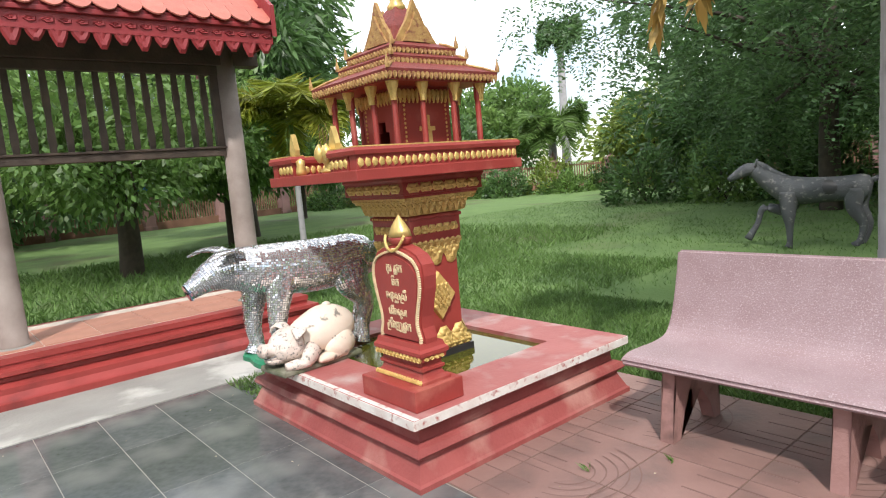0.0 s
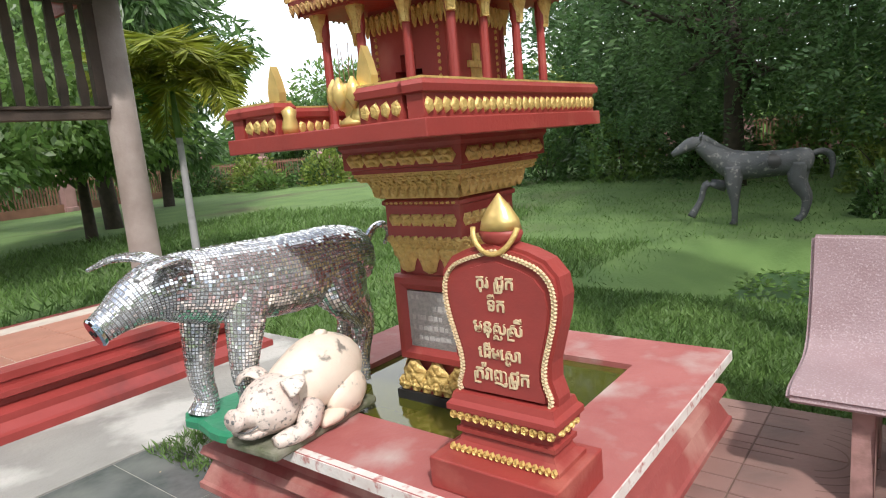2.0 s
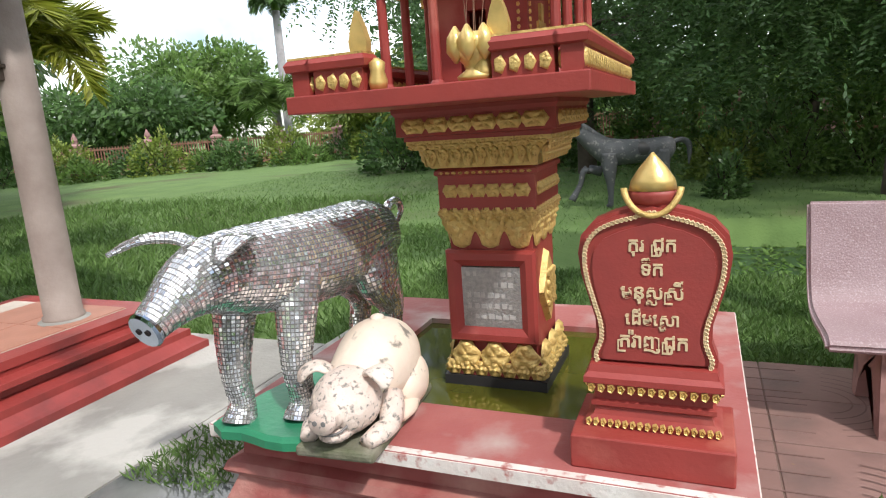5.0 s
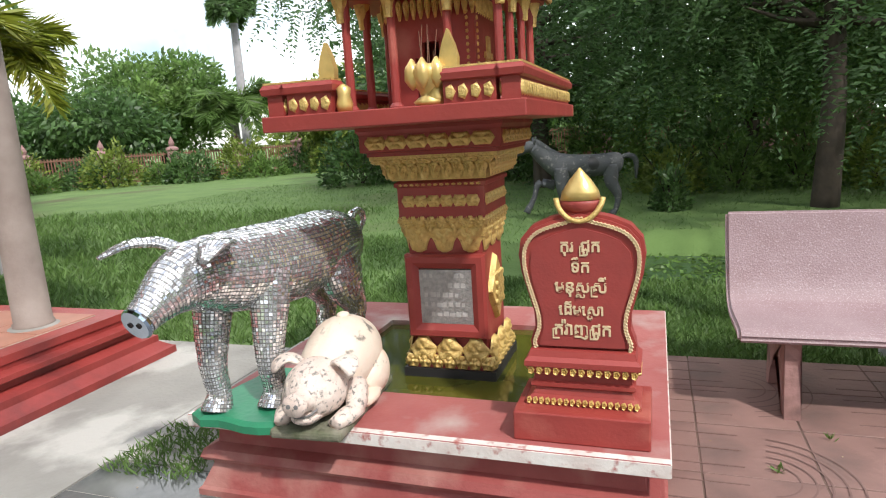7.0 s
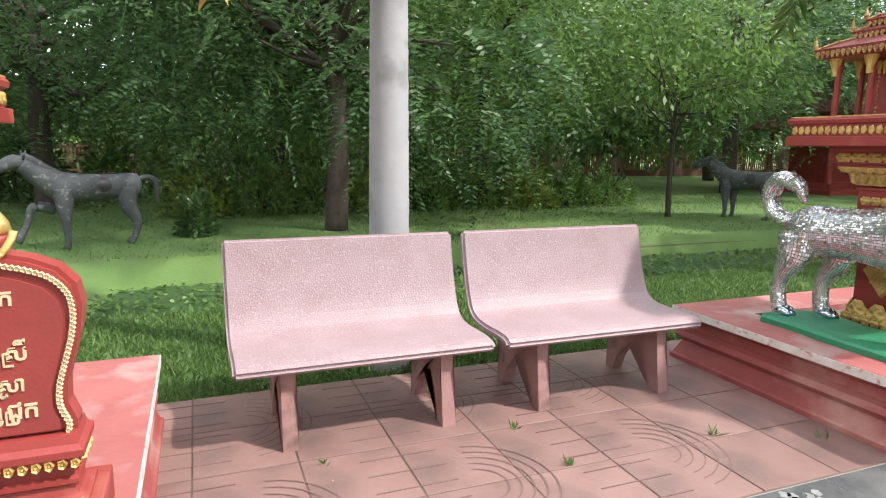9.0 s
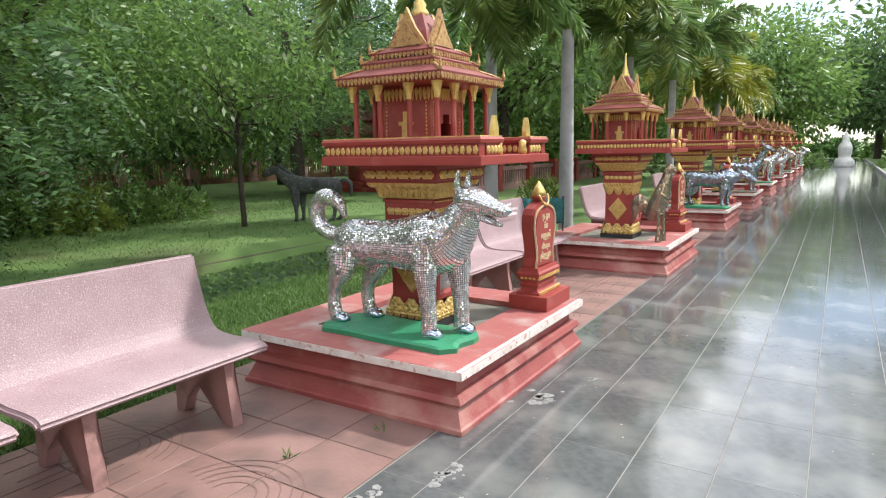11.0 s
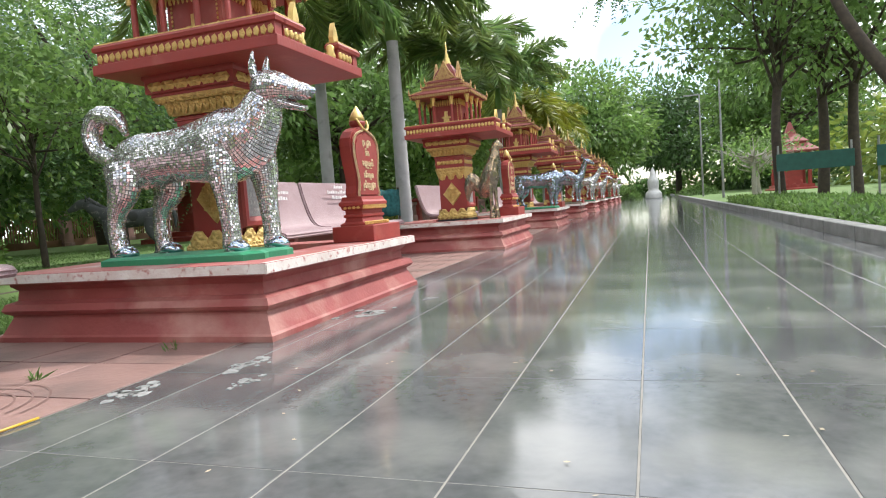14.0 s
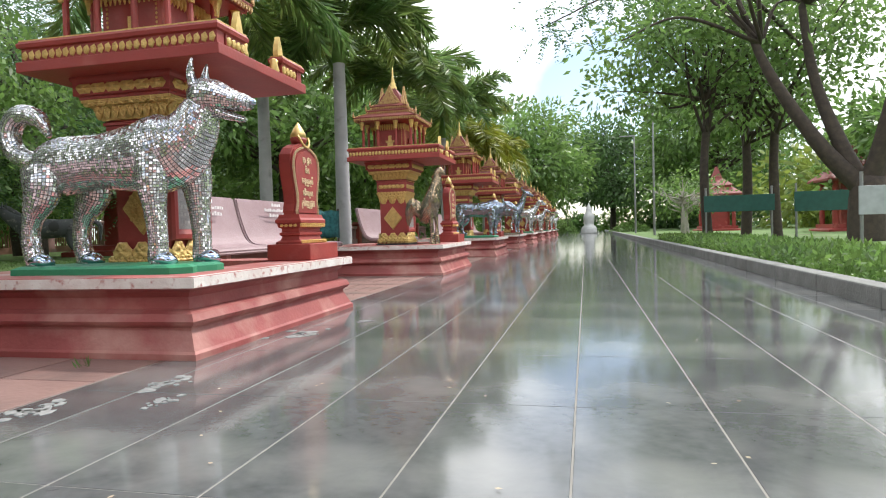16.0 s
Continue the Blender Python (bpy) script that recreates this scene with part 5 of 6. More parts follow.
def slab(name, key, material, parent, x, y, top=0.0, depth=0.02):
    """A thin bevelled slab that shares its mesh with others of its size."""
    k = (name, *key)
    if k not in stone_meshes:
        bm = mould(key[0] / 2, key[1] / 2, [(0, -depth), (0, -0.0015), (-0.0015, 0)])
        me = bpy.data.meshes.new(name)
        bm.to_mesh(me)
        bm.free()
        me.materials.append(material)
        stone_meshes[k] = me
    ob = new(name, stone_meshes[k])
    ob.parent = parent
    ob.matrix_basis = pose(x, y, top)
    return ob

def lay_path():
    fv, ff = [], []
    xs = [-0.145] + [0.10 + TW * k for k in range(9)] + [3.12]
    g = 0.0022
    for xa, xb in zip(xs, xs[1:]):
        if xb - xa < 0.03:
            continue
        for j in range(-7, 90):
            ya, yb = max(0.83 + TL * j, -3.34), 0.83 + TL * (j + 1)
            if yb - ya < 0.02:
                continue
            if ya < 12.0:
                slab("stone_slab", (round(xb - xa - 2 * g, 3), round(yb - ya - g, 3)), SLATE, bed, (xa + xb) / 2, (ya + yb) / 2)
            else:
                o = len(fv)
                fv += [(xa + g, ya + g, 0), (xb - g, ya + g, 0), (xb - g, yb - g, 0), (xa + g, yb - g, 0)]
                ff.append((o, o + 1, o + 2, o + 3))
    tagged(raw("far_slabs", fv, ff, SLATEF, bed), kind="stuff")

def lay_pavers():
    pav = part("pavement", boxm(-1.85, -0.153, -3.0, 40, -0.16, -0.004), PJOINT)
    tagged(pav, "pink stamped concrete pavers, mossy at the joints", "pavement", kind="structure")
    fv, ff = [], []
    n, w = 4, 0.4235
    for i in range(n):
        for j in range(0, 100):
            y = -2.98 + 0.42 * j + 0.21
            x = -1.85 + w * (i + 0.5)
            if y < 10:
                slab("paver", (w - 0.008, 0.412), PAVER, pav, x, y, random.Random(i * 99 + j).uniform(-0.001, 0.001))
            else:
                o = len(fv)
                fv += [(x - 0.2, y - 0.2, 0), (x + 0.2, y - 0.2, 0), (x + 0.2, y + 0.2, 0), (x - 0.2, y + 0.2, 0)]
                ff.append((o, o + 1, o + 2, o + 3))
    tagged(raw("far_pavers", fv, ff, PAVER, pav), kind="stuff")
    # stamped grooves: arcs and rays as thin raised ribs
    for j in range(0, 12):
        for i in range(2):
            bm = bmesh.new()
            cx, cy = -1.85 + w * (2 * i + 1), -2.98 + 0.84 * (j + 1)
            if abs(cy + 1.88) < 0.9 or abs(cy - 2.87) < 0.9:
                bm.free()
                continue
            for r in (0.12, 0.17, 0.22, 0.27, 0.32):
                prev = None
                for a in np.linspace(0.15, math.pi - 0.15, 15):
                    q = [bm.verts.new((cx + (r + d) * math.cos(a), cy + (r + d) * math.sin(a) - 0.2, 0.0025)) for d in (-0.0035, 0.0035)]
                    if prev:
                        bm.faces.new((prev[0], prev[1], q[1], q[0]))
                    prev = q
            for k in range(6):
                x = cx - 0.33 + 0.13 * k
                box(bm, x - 0.003, x + 0.003, cy - 0.6, cy - 0.26, 0.0005, 0.0025)
            part("stamped_groove", bm, GROOVE, pav)

conc = part("apron", boxm(-1.6, 5.0, -4.5, -3.343, -0.16, 0.006), CONC)
tagged(conc, "pale rough concrete apron before the pavilion", "apron", kind="structure")
conc2 = part("apron_side", boxm(-1.95, -0.153, -3.34, -2.76, -0.16, 0.003), CONC)
tagged(conc2, "pale concrete strip beside the pool platform", "apron", kind="structure")
kerb = new("kerb")
tagged(kerb, "weathered grey concrete kerb along the path", "kerb", kind="structure")
for j in range(60):
    y = -3.3 + j * 1.0
    b = part("kerb_stone", box(bmesh.new(), 3.125, 3.27, y + 0.004, y + 0.996, -0.15, 0.115, 0.012), KERB, kerb)

# ---- pavilion ----
def pavilion():
    ob = thing("pavilion", "open wooden pavilion with red tiled roof on a stepped red base", "pavilion", pose(0, 0, 0))
    x0, x1, y0, y1 = -1.25, 5.2, -5.55, -4.28
    prof = [(0.17, 0.0), (0.17, 0.05), (0.15, 0.06), (0.10, 0.10), (0.10, 0.14), (0.02, 0.17), (0.02, 0.20), (0.07, 0.22), (0.07, 0.25), (-0.01, 0.26), (-0.01, 0.285), (0.0, 0.29), (0.0, 0.335)]
    base = part("stepped_base", mould((x1 - x0) / 2, (y1 - y0) / 2, prof, (x0 + x1) / 2, (y0 + y1) / 2), STEPR, ob, "dark red painted steps")
    part("tile_bed", boxm(x0 + 0.14, x1 - 0.1, y0 + 0.1, y1 - 0.14, 0.335, 0.339), GROUTL, base)
    for i in range(12):
        for j in range(2):
            slab("floor_tile", (0.392, 0.392), TERRA, base, x0 + 0.14 + 0.2 + 0.4 * i, y1 - 0.14 - 0.2 - 0.4 * j, 0.345, 0.007)
    yc = -4.62
    for x in (-0.85, 1.06, 2.97, 4.88):
        for y in (yc, -5.3):
            if y < -5 and x < 2.5:
                continue
            c = part("column", lathe([(0.115, 0.335), (0.115, 0.37), (0.105, 0.38), (0.098, 1.2), (0.09, 2.75)], 16, x, y), COLUMN, ob, "grey weathered column", True)
            part("column_foot", lathe([(0.14, 0.336), (0.14, 0.345), (0.115, 0.355)], 16, x, y), CONC, c)
    for xa, xb in ((-0.75, 0.96), (1.16, 2.87), (3.07, 4.78)):
        lt = thing_part("lattice_panel", ob)
        part("bottom_rail", box(bmesh.new(), xa - 0.02, xb + 0.02, yc - 0.035, yc + 0.035, 1.70, 1.765, 0.006), WOOD, lt)
        part("rail_moulding", box(bmesh.new(), xa - 0.02, xb + 0.02, yc - 0.05, yc + 0.05, 1.765, 1.785, 0.004), WOOD, lt)
        part("top_rail", box(bmesh.new(), xa - 0.02, xb + 0.02, yc - 0.035, yc + 0.035, 2.42, 2.50, 0.006), WOOD, lt)
        for x in (xa + 0.02, xb - 0.02):
            part("stile", box(bmesh.new(), x - 0.035, x + 0.035, yc - 0.03, yc + 0.03, 1.786, 2.42, 0.004), WOOD, lt)
        n = 13
        for i in range(n):
            x = xa + 0.12 + (xb - xa - 0.24) * i / (n - 1)
            part("baluster", mould(0.022, 0.011, [(0.0, 1.786), (0.006, 1.9), (-0.002, 2.05), (0.006, 2.2), (0.0, 2.42)], x, yc), WOOD, lt)
    part("beam", box(bmesh.new(), x0 + 0.1, x1 + 0.1, yc - 0.07, yc + 0.07, 2.50, 2.72, 0.006), WOOD, ob)
    part("soffit", boxm(x0 + 0.2, x1 + 0.2, -5.9, -4.15, 2.72, 2.75), WOOD, ob)
    ex0, ex1, ey = -1.08, 5.4, -4.06
    fa = part("fascia", boxm(ex0, ex1, ey - 0.03, ey, 2.60, 2.72), FASCIA, ob, "carved red fascia with scalloped fringe")
    part("fascia_side", boxm(ex0, ex0 + 0.03, -5.9, ey - 0.031, 2.60, 2.72), FASCIA, ob)
    bm = bmesh.new()
    n = 46
    for i in range(n):
        gold_row(1, ex0 + (ex1 - ex0) * i / n, ex0 + (ex1 - ex0) * (i + 1) / n, ey - 0.012, 2.60, 0.13 if i % 2 else 0.09, 0.012, bm, "pendant", "x")
    gold_row(60, ex0, ex1, ey, 2.665, 0.05, 0.012, bm, "rosette", "x")
    bmesh.ops.recalc_face_normals(bm, faces=bm.faces[:])
    part("fringe", bm, FASCIA, fa, "carved red scallops")
    part("gutter_board", box(bmesh.new(), ex0 - 0.02, ex1, ey - 0.05, ey + 0.03, 2.72, 2.755, 0.005), FASCIA, ob)
    # roof plane with fish-scale tiles
    sl = math.radians(38)
    roof = part("roof", extrude_y([(0, 0), (0, 0.03), (-1.3, 0.03 + 1.3 * math.tan(sl)), (-1.3, 1.3 * math.tan(sl))], ex0, ex1), FASCIA, ob)
    roof.matrix_basis = pose(0, ey, 2.757, 0, 0, 90) @ Matrix.Scale(-1, 4, (0, 1, 0))
    bm = bmesh.new()
    w, h, t = 0.085, 0.13, 0.012
    o = [(-w, h), (-w, -h * 0.25), (-w * 0.75, -h * 0.62), (-w * 0.35, -h * 0.9), (0, -h), (w * 0.35, -h * 0.9), (w * 0.75, -h * 0.62), (w, -h * 0.25), (w, h)]
    a = [bm.verts.new((x, y, 0)) for x, y in o]
    b = [bm.verts.new((x, y, t)) for x, y in o]
    bm.faces.new(a[::-1])
    bm.faces.new(b)
    for i in range(len(o)):
        j = (i + 1) % len(o)
        bm.faces.new((a[i], a[j], b[j], b[i]))
    bmesh.ops.recalc_face_normals(bm, faces=bm.faces[:])
    me = bpy.data.meshes.new("roof_tile")
    bm.to_mesh(me)
    bm.free()
    me.materials.append(ROOFT)
    rows = Matrix.Translation((0, ey, 2.80)) @ Matrix.Rotation(-sl, 4, "X") @ Matrix.Rotation(math.pi, 4, "Z")
    for r in range(9):
        for c in range(18):
            tl = new("roof_tile", me)
            tl.parent = ob
            x = ex0 + 0.09 + c * 0.172 + (0.086 if r % 2 else 0)
            up = 0.03 + r * 0.13
            tl.matrix_basis = Matrix.Translation((x, ey - up * math.cos(sl), 2.80 + up * math.sin(sl) + 0.012)) @ Matrix.Rotation(-sl - 0.06, 4, "X")
            tl.matrix_basis = tl.matrix_basis @ Matrix.Rotation(math.pi, 4, "Z")
    part("barge_board", extrude_y([(0.03, -0.14), (0.03, 0.12), (-1.3, 0.12 + 1.33 * math.tan(sl)), (-1.3, -0.14 + 1.33 * math.tan(sl))], 0, 0.04), FASCIA, ob).matrix_basis = pose(ex0 - 0.03, ey, 2.80, 0, 0, 90) @ Matrix.Scale(-1, 4, (0, 1, 0))
    return ob
pavilion()

# ---- palms in the row ----
trunk = palm("slender grey palm with smooth ringed trunk and hanging yellow fronds", -2.08, 0.25, 3.6, PALML, 21, 0.115, 9, 1.7, 0.36, True, 0.55)
rgp = np.random.default_rng(77)
B, T = [], []
for az, ln in ((-1.04, 1.5), (-1.45, 1.3)):
    p, b, q = frond(rgp, az, 0.3, ln, 1.1, 0.34)
    B.append(b + [0, 0, 3.3])
    T.append(q + [0, 0, 3.3])
blades("dry_frond", np.concatenate(B), np.concatenate(T), 0.05, PALMDRY, trunk, seed=4)
tagged(bpy.data.objects["dry_frond"], "dry yellow hanging frond")
for k, (x, y, h, r) in enumerate(((-2.5, 9.9, 3.4, 0.12), (-3.2, 6.6, 3.2, 0.12), (-2.6, 13.9, 3.4, 0.12), (-2.5, 17.8, 3.2, 0.11), (-2.6, 21.8, 3.0, 0.11), (-2.6, 26.0, 3.0, 0.11), (-2.6, 30.5, 3.0, 0.11), (-4.8, 11.5, 3.9, 0.13))):
    palm("tall palm with drooping bushy green fronds", x, y, h, PALMY if k in (4, 5) else PALML, 30 + k, r, 18, 2.2, 0.46, True, 0.72)
palm("young palm with yellow-green feathery fronds", -3.3, -8.2, 1.75, PALMY, 50, 0.05, 12, 1.3, 0.36, True, 0.75)
palm("tall fan palm with grey trunk", -27.5, -22.0, 7.6, LEAFO, 51, 0.24, 26, 1.4, 0.6, True, 0.7)
palm("low fan palm with grey-green fronds", -24.5, -20.5, 2.4, LEAFM, 52, 0.25, 18, 2.4, 0.7, True, 0.8)

# ---- trees ----
tree("feathery_tree", "dark feathery-leaved tree with drooping branches", -8.3, 1.2, 8.5, 4.2, 1.2, LEAFD, 3600, 0.095, 1, 0.19, True, clumps=34, width=0.32, droop=0.3)
tree("feathery_tree", "dark feathery-leaved tree with drooping branches", -12.5, -3.5, 9.5, 5.0, 0.8, LEAFD, 3400, 0.11, 2, 0.22, True, clumps=34, width=0.34, droop=0.3)
tree("feathery_tree", "dark feathery-leaved tree with low crown", -12.0, 5.5, 9.0, 4.8, 1.4, LEAFM, 3000, 0.11, 3, 0.2, True, clumps=32, width=0.34, droop=0.2)
tree("feathery_tree", "large spreading tree with feathery leaves", -13.5, 14.5, 10.5, 6.0, 2.4, LEAFD, 3200, 0.12, 4, 0.25, True, clumps=36, width=0.34)
tree("broad_tree", "dense green tree at the lawn's edge", -18.5, -6.0, 9.0, 4.2, 0.5, LEAFO, 9000, 0.26, 5, 0.25)
tree("broad_tree", "dense green tree behind the horses", -19.0, 1.5, 10.0, 5.5, 0.5, LEAFM, 9000, 0.26, 6, 0.25)
tree("broad_tree", "dense green tree behind the hedge", -19.0, 10.0, 10.0, 5.5, 0.5, LEAFO, 9000, 0.26, 7, 0.25)
tree("broad_tree", "dense green tree by the wall", -20.0, 20.0, 10.0, 6.0, 1.0, LEAFM, 8000, 0.28, 8, 0.25)
tree("slender_tree", "slender young tree on the lawn", -8.6, 8.0, 4.6, 2.2, 2.0, LEAFM, 2600, 0.13, 9, 0.06)
tree("broad_tree", "large rounded tree beyond the fence", -29.5, -29.5, 8.4, 4.2, 1.5, LEAFM, 9000, 0.34, 10, 0.3, clumps=40)
tree("bright_tree", "bright yellow-green tree by the fence", -24.0, -14.0, 5.0, 2.3, 0.6, LEAFY, 6000, 0.22, 11, 0.15)
tree("broad_tree", "green tree beyond the fence", -24.0, -30.0, 5.2, 4.4, 1.0, LEAFO, 6500, 0.32, 12, 0.25)
tree("broad_tree", "green tree beyond the fence", -38.0, -16.0, 6.5, 5.0, 1.0, LEAFM, 6500, 0.36, 13, 0.25)
tree("mango_tree", "tall mango tree with long drooping leaves", -6.0, -16.5, 9.5, 3.4, 2.4, LEAFO, 9000, 0.34, 14, 0.22, width=0.24, droop=0.5)
tree("mango_tree", "mango tree with long drooping leaves", -10.5, -22.0, 8.0, 2.9, 1.6, LEAFO, 7000, 0.34, 15, 0.2, width=0.24, droop=0.5)
tree("gnarled_tree", "gnarled shade tree with clipped dense crown", -1.4, -11.3, 4.4, 2.8, 1.5, LEAFM, 9000, 0.13, 16, 0.22, clumps=26)
tree("shade_tree", "leafy shade tree behind the pavilion", 2.6, -14.0, 6.0, 3.6, 1.4, LEAFM, 8000, 0.17, 17, 0.2)
tree("shade_tree", "leafy shade tree behind the pavilion", -4.4, -14.0, 4.8, 2.3, 1.3, LEAFM, 6000, 0.16, 18, 0.13)
tree("shade_tree", "leafy shade tree beyond the fence", 0.5, -24.0, 9.0, 6.0, 0.8, LEAFO, 7000, 0.30, 19, 0.22)
tree("broad_tree", "tree at the end of the path", -2.5, 47.0, 11.0, 5.0, 1.5, LEAFM, 8000, 0.34, 20, 0.3)
tree("broad_tree", "tall tree at the end of the path", 4.0, 60.0, 12.0, 6.0, 1.5, LEAFO, 8000, 0.38, 21, 0.3)
tree("broad_tree", "tree beyond the lawn", 11.0, 50.0, 13.0, 6.5, 1.5, LEAFM, 8000, 0.38, 22, 0.3)
tree("broad_tree", "tree behind the row of shrines", -8.0, 30.0, 10.0, 5.0, 1.0, LEAFM, 7000, 0.3, 23, 0.25)
tree("broad_tree", "tree behind the row of shrines", -7.5, 41.0, 9.0, 5.0, 1.0, LEAFY, 7000, 0.3, 24, 0.25)
tree("broad_tree", "tree behind the row of shrines", -9.5, 21.5, 9.0, 4.5, 2.0, LEAFM, 7000, 0.26, 25, 0.25)
tree("avenue_tree", "shade tree with dark straight trunk beside the path", 4.6, 17.0, 7.6, 2.9, 3.0, LEAFM, 2700, 0.17, 26, 0.13, clumps=34)
tree("avenue_tree", "shade tree with dark trunk on the lawn", 5.9, 18.8, 8.2, 3.2, 3.2, LEAFM, 2000, 0.17, 27, 0.15, clumps=34)
tree("avenue_tree", "shade tree with brown trunk on the lawn", 6.6, 18.4, 8.4, 3.0, 3.4, LEAFM, 2000, 0.17, 28, 0.15, clumps=30)
tree("broad_tree", "large shade tree further back on the lawn", 14.5, 26.0, 6.5, 4.0, 1.0, LEAFM, 6000, 0.28, 31, 0.25)
# Two trees added out of view, so that the mirror statues reflect foliage.
tree("broad_tree", "unseen tree added for the mirror tiles to reflect", 21.0, 4.0, 9.0, 4.5, 1.0, LEAFM, 6000, 0.3, 32, 0.25)
tree("broad_tree", "unseen tree added for the mirror tiles to reflect", 10.5, -4.0, 9.0, 4.0, 1.5, LEAFO, 6000, 0.3, 33, 0.25)
tree("frangipani", "bare-branched frangipani with pale twigs", 5.4, 27.0, 3.4, 1.9, 1.0, LEAFM, 500, 0.18, 34, 0.10, bark=PALEBARK, clumps=46)
tree("frangipani", "bare-branched frangipani with pale twigs", 6.2, 31.0, 3.4, 1.9, 1.0, LEAFM, 500, 0.18, 35, 0.10, bark=PALEBARK, clumps=46)

for k, (x, y) in enumerate(((-34, -2), (-33, 8), (-32, 18), (-30, 28), (-26, 38), (-18, 46), (-36, -10), (-43, -24), (-20, -40), (-8, -38), (4, -36), (16, -30), (-12, 54), (14, 62), (24, 48), (26, 34), (24, 20), (-30, -40), (-16, 30), (18, 40))):
    tree("distant_tree", "dense distant tree on the grounds' edge", x, y, (4.8 if y < 0 or x > 15 else 8.0) + 1.8 * math.sin(k * 2.1), 6.5, 0.3, (LEAFM, LEAFO, LEAFM, LEAFY)[k % 4], 4600, 0.46, 200 + k, 0.3, clumps=30)

def big_tree():
    ob = thing("leaning_tree", "large dark tree with several leaning limbs and thin leaves", "tree", pose(6.9, 13.6, 0.0))
    rg = np.random.default_rng(8)
    tops = [(-2.2, 0.5, 5.2), (-1.0, 0.8, 6.2), (1.2, 0.2, 5.8), (0.5, -0.8, 6.0)]
    g = [branch_grid([(0, 0, -0.1), (0, 0, 0.7), (0.05, 0, 1.3)], 0.34, 0.3, 12)]
    cl = []
    for x, y, z in tops:
        g.append(branch_grid([(0, 0, 1.0), (x * 0.35, y * 0.35, 2.0), (x * 0.75, y * 0.75, 3.6), (x, y, z)], 0.2, 0.05, 9))
        for i in range(9):
            c = np.array([x, y, z]) + rg.normal(0, 1, 3) * [1.4, 1.4, 0.9]
            cl.append(c)
            g.append(branch_grid([(x * 0.8, y * 0.8, z * 0.8), tuple((np.array([x, y, z]) + c) / 2), tuple(c)], 0.05, 0.012, 5))
    v, f = skins(g)
    raw("trunk", v, f, BARK, ob, True)
    cl = np.array(cl)
    n = 2200
    pos = cl[rg.integers(0, len(cl), n)] + rg.normal(0, 0.5, (n, 3))
    b, t = pos, pos + rg.normal(0, 0.12, (n, 3)) - [0, 0, 0.05]
    blades("crown", b, t, 0.07, LEAFM, ob, seed=3)
big_tree()

# overhanging twig above the path
tw = thing("hanging_branch", "thin leafy branch hanging over the path", "branch", pose(3.4, 12.0, 5.2))
v, f = skins([branch_grid([(3.3, 4.5, -0.6), (1.2, 2.0, 0.2), (-0.8, 0.6, -0.1), (-2.6, 0.0, -0.9)], 0.05, 0.01, 6)])
raw("stem", v, f, BARK, tw, True)
rgt = np.random.default_rng(12)
base_t = rgt.uniform(0.35, 1, 90)
pos = np.stack([1.2 - 3.8 * base_t, 2.0 - 2.0 * base_t, 0.2 - 1.0 * base_t ** 2], 1) + rgt.normal(0, 0.22, (90, 3))
b, t = sprays(pos, rgt.normal(0, 1, (90, 3)) - [0, 0, 0.6], 0.45, 8, 0.11, rgt)
blades("leaves", b, t, 0.035, LEAFD, tw, seed=12)

# ---- ditch bank, plaster splashes ----
tagged(part("ditch_bank", box(bmesh.new(), -6.36, -6.2, -1.0, 12.4, -0.55, -0.16, 0.03), MUD), "bare muddy bank of the ditch", "bank", kind="structure")
SPLASH = mat("dried_plaster_splash", (0.30, 0.295, 0.285), 0.85, col2=(0.17, 0.17, 0.165), scale=40)
for k, (x, y, r) in enumerate(((0.16, 2.66, 0.10), (0.12, 1.62, 0.07), (0.28, 1.45, 0.045), (0.33, 3.1, 0.04), (-0.06, 1.30, 0.08))):
    rs = random.Random(50 + k)
    bm = bmesh.new()
    for q in range(16):
        cx, cy, rr = x + rs.gauss(0, r * 0.45), y + rs.gauss(0, r * 0.75), r * rs.uniform(0.06, 0.4)
        ring = [(cx + rr * rs.uniform(0.5, 1.2) * math.cos(a), cy + rr * rs.uniform(0.5, 1.2) * math.sin(a)) for a in np.linspace(0, 6.283, 13)[:-1]]
        lo, hi = [bm.verts.new((u, v, 0.0005)) for u, v in ring], [bm.verts.new((cx + (u - cx) * 0.9, cy + (v - cy) * 0.9, 0.0022)) for u, v in ring]
        bm.faces.new(hi)
        for i in range(12):
            bm.faces.new((lo[i], lo[(i + 1) % 12], hi[(i + 1) % 12], hi[i]))
    tagged(part("plaster_splash", bm, SPLASH), "dried white plaster splash on the paving", "stain", kind="stuff")

straw = thing("drinking_straw", "thin yellow plastic straw lying on the paving", "straw", pose(-0.145, 0.93, 0.006, 0, 0, 86))
part("tube", lathe([(0.004, -0.10), (0.004, 0.10)], 8), mat("yellow_plastic", (0.62, 0.38, 0.03), 0.4), straw, smooth=True).matrix_basis = pose(0, 0, 0, 0, 90, 0)

# ---- hedges and bushes ----
for k in range(9):
    bush("hedge_bush", "rounded leafy hedge bush", -11.0 - 0.2 * (k % 3), -0.8 + k * 1.15, 0.95, 0.85, 0.95 + 0.15 * (k % 2), LEAFM if k % 3 else LEAFY, 1700, 0.11, 100 + k)
for k in range(14):
    a = k / 13
    bush("fence_bush", "wild bush growing along the fence", -14.5 - 11 * a + (k % 2), -27.2 + 15 * a, 1.6, 1.4, 1.0 + 0.5 * (k % 3), (LEAFM, LEAFO, LEAFY)[k % 3], 1300, 0.2, 130 + k)
for k in range(8):
    bush("undergrowth", "dense undergrowth beneath the trees", -15.5, -9.5 + k * 2.4, 1.8, 1.6, 1.8 + 0.5 * (k % 2), (LEAFO, LEAFM)[k % 2], 2200, 0.18, 160 + k)
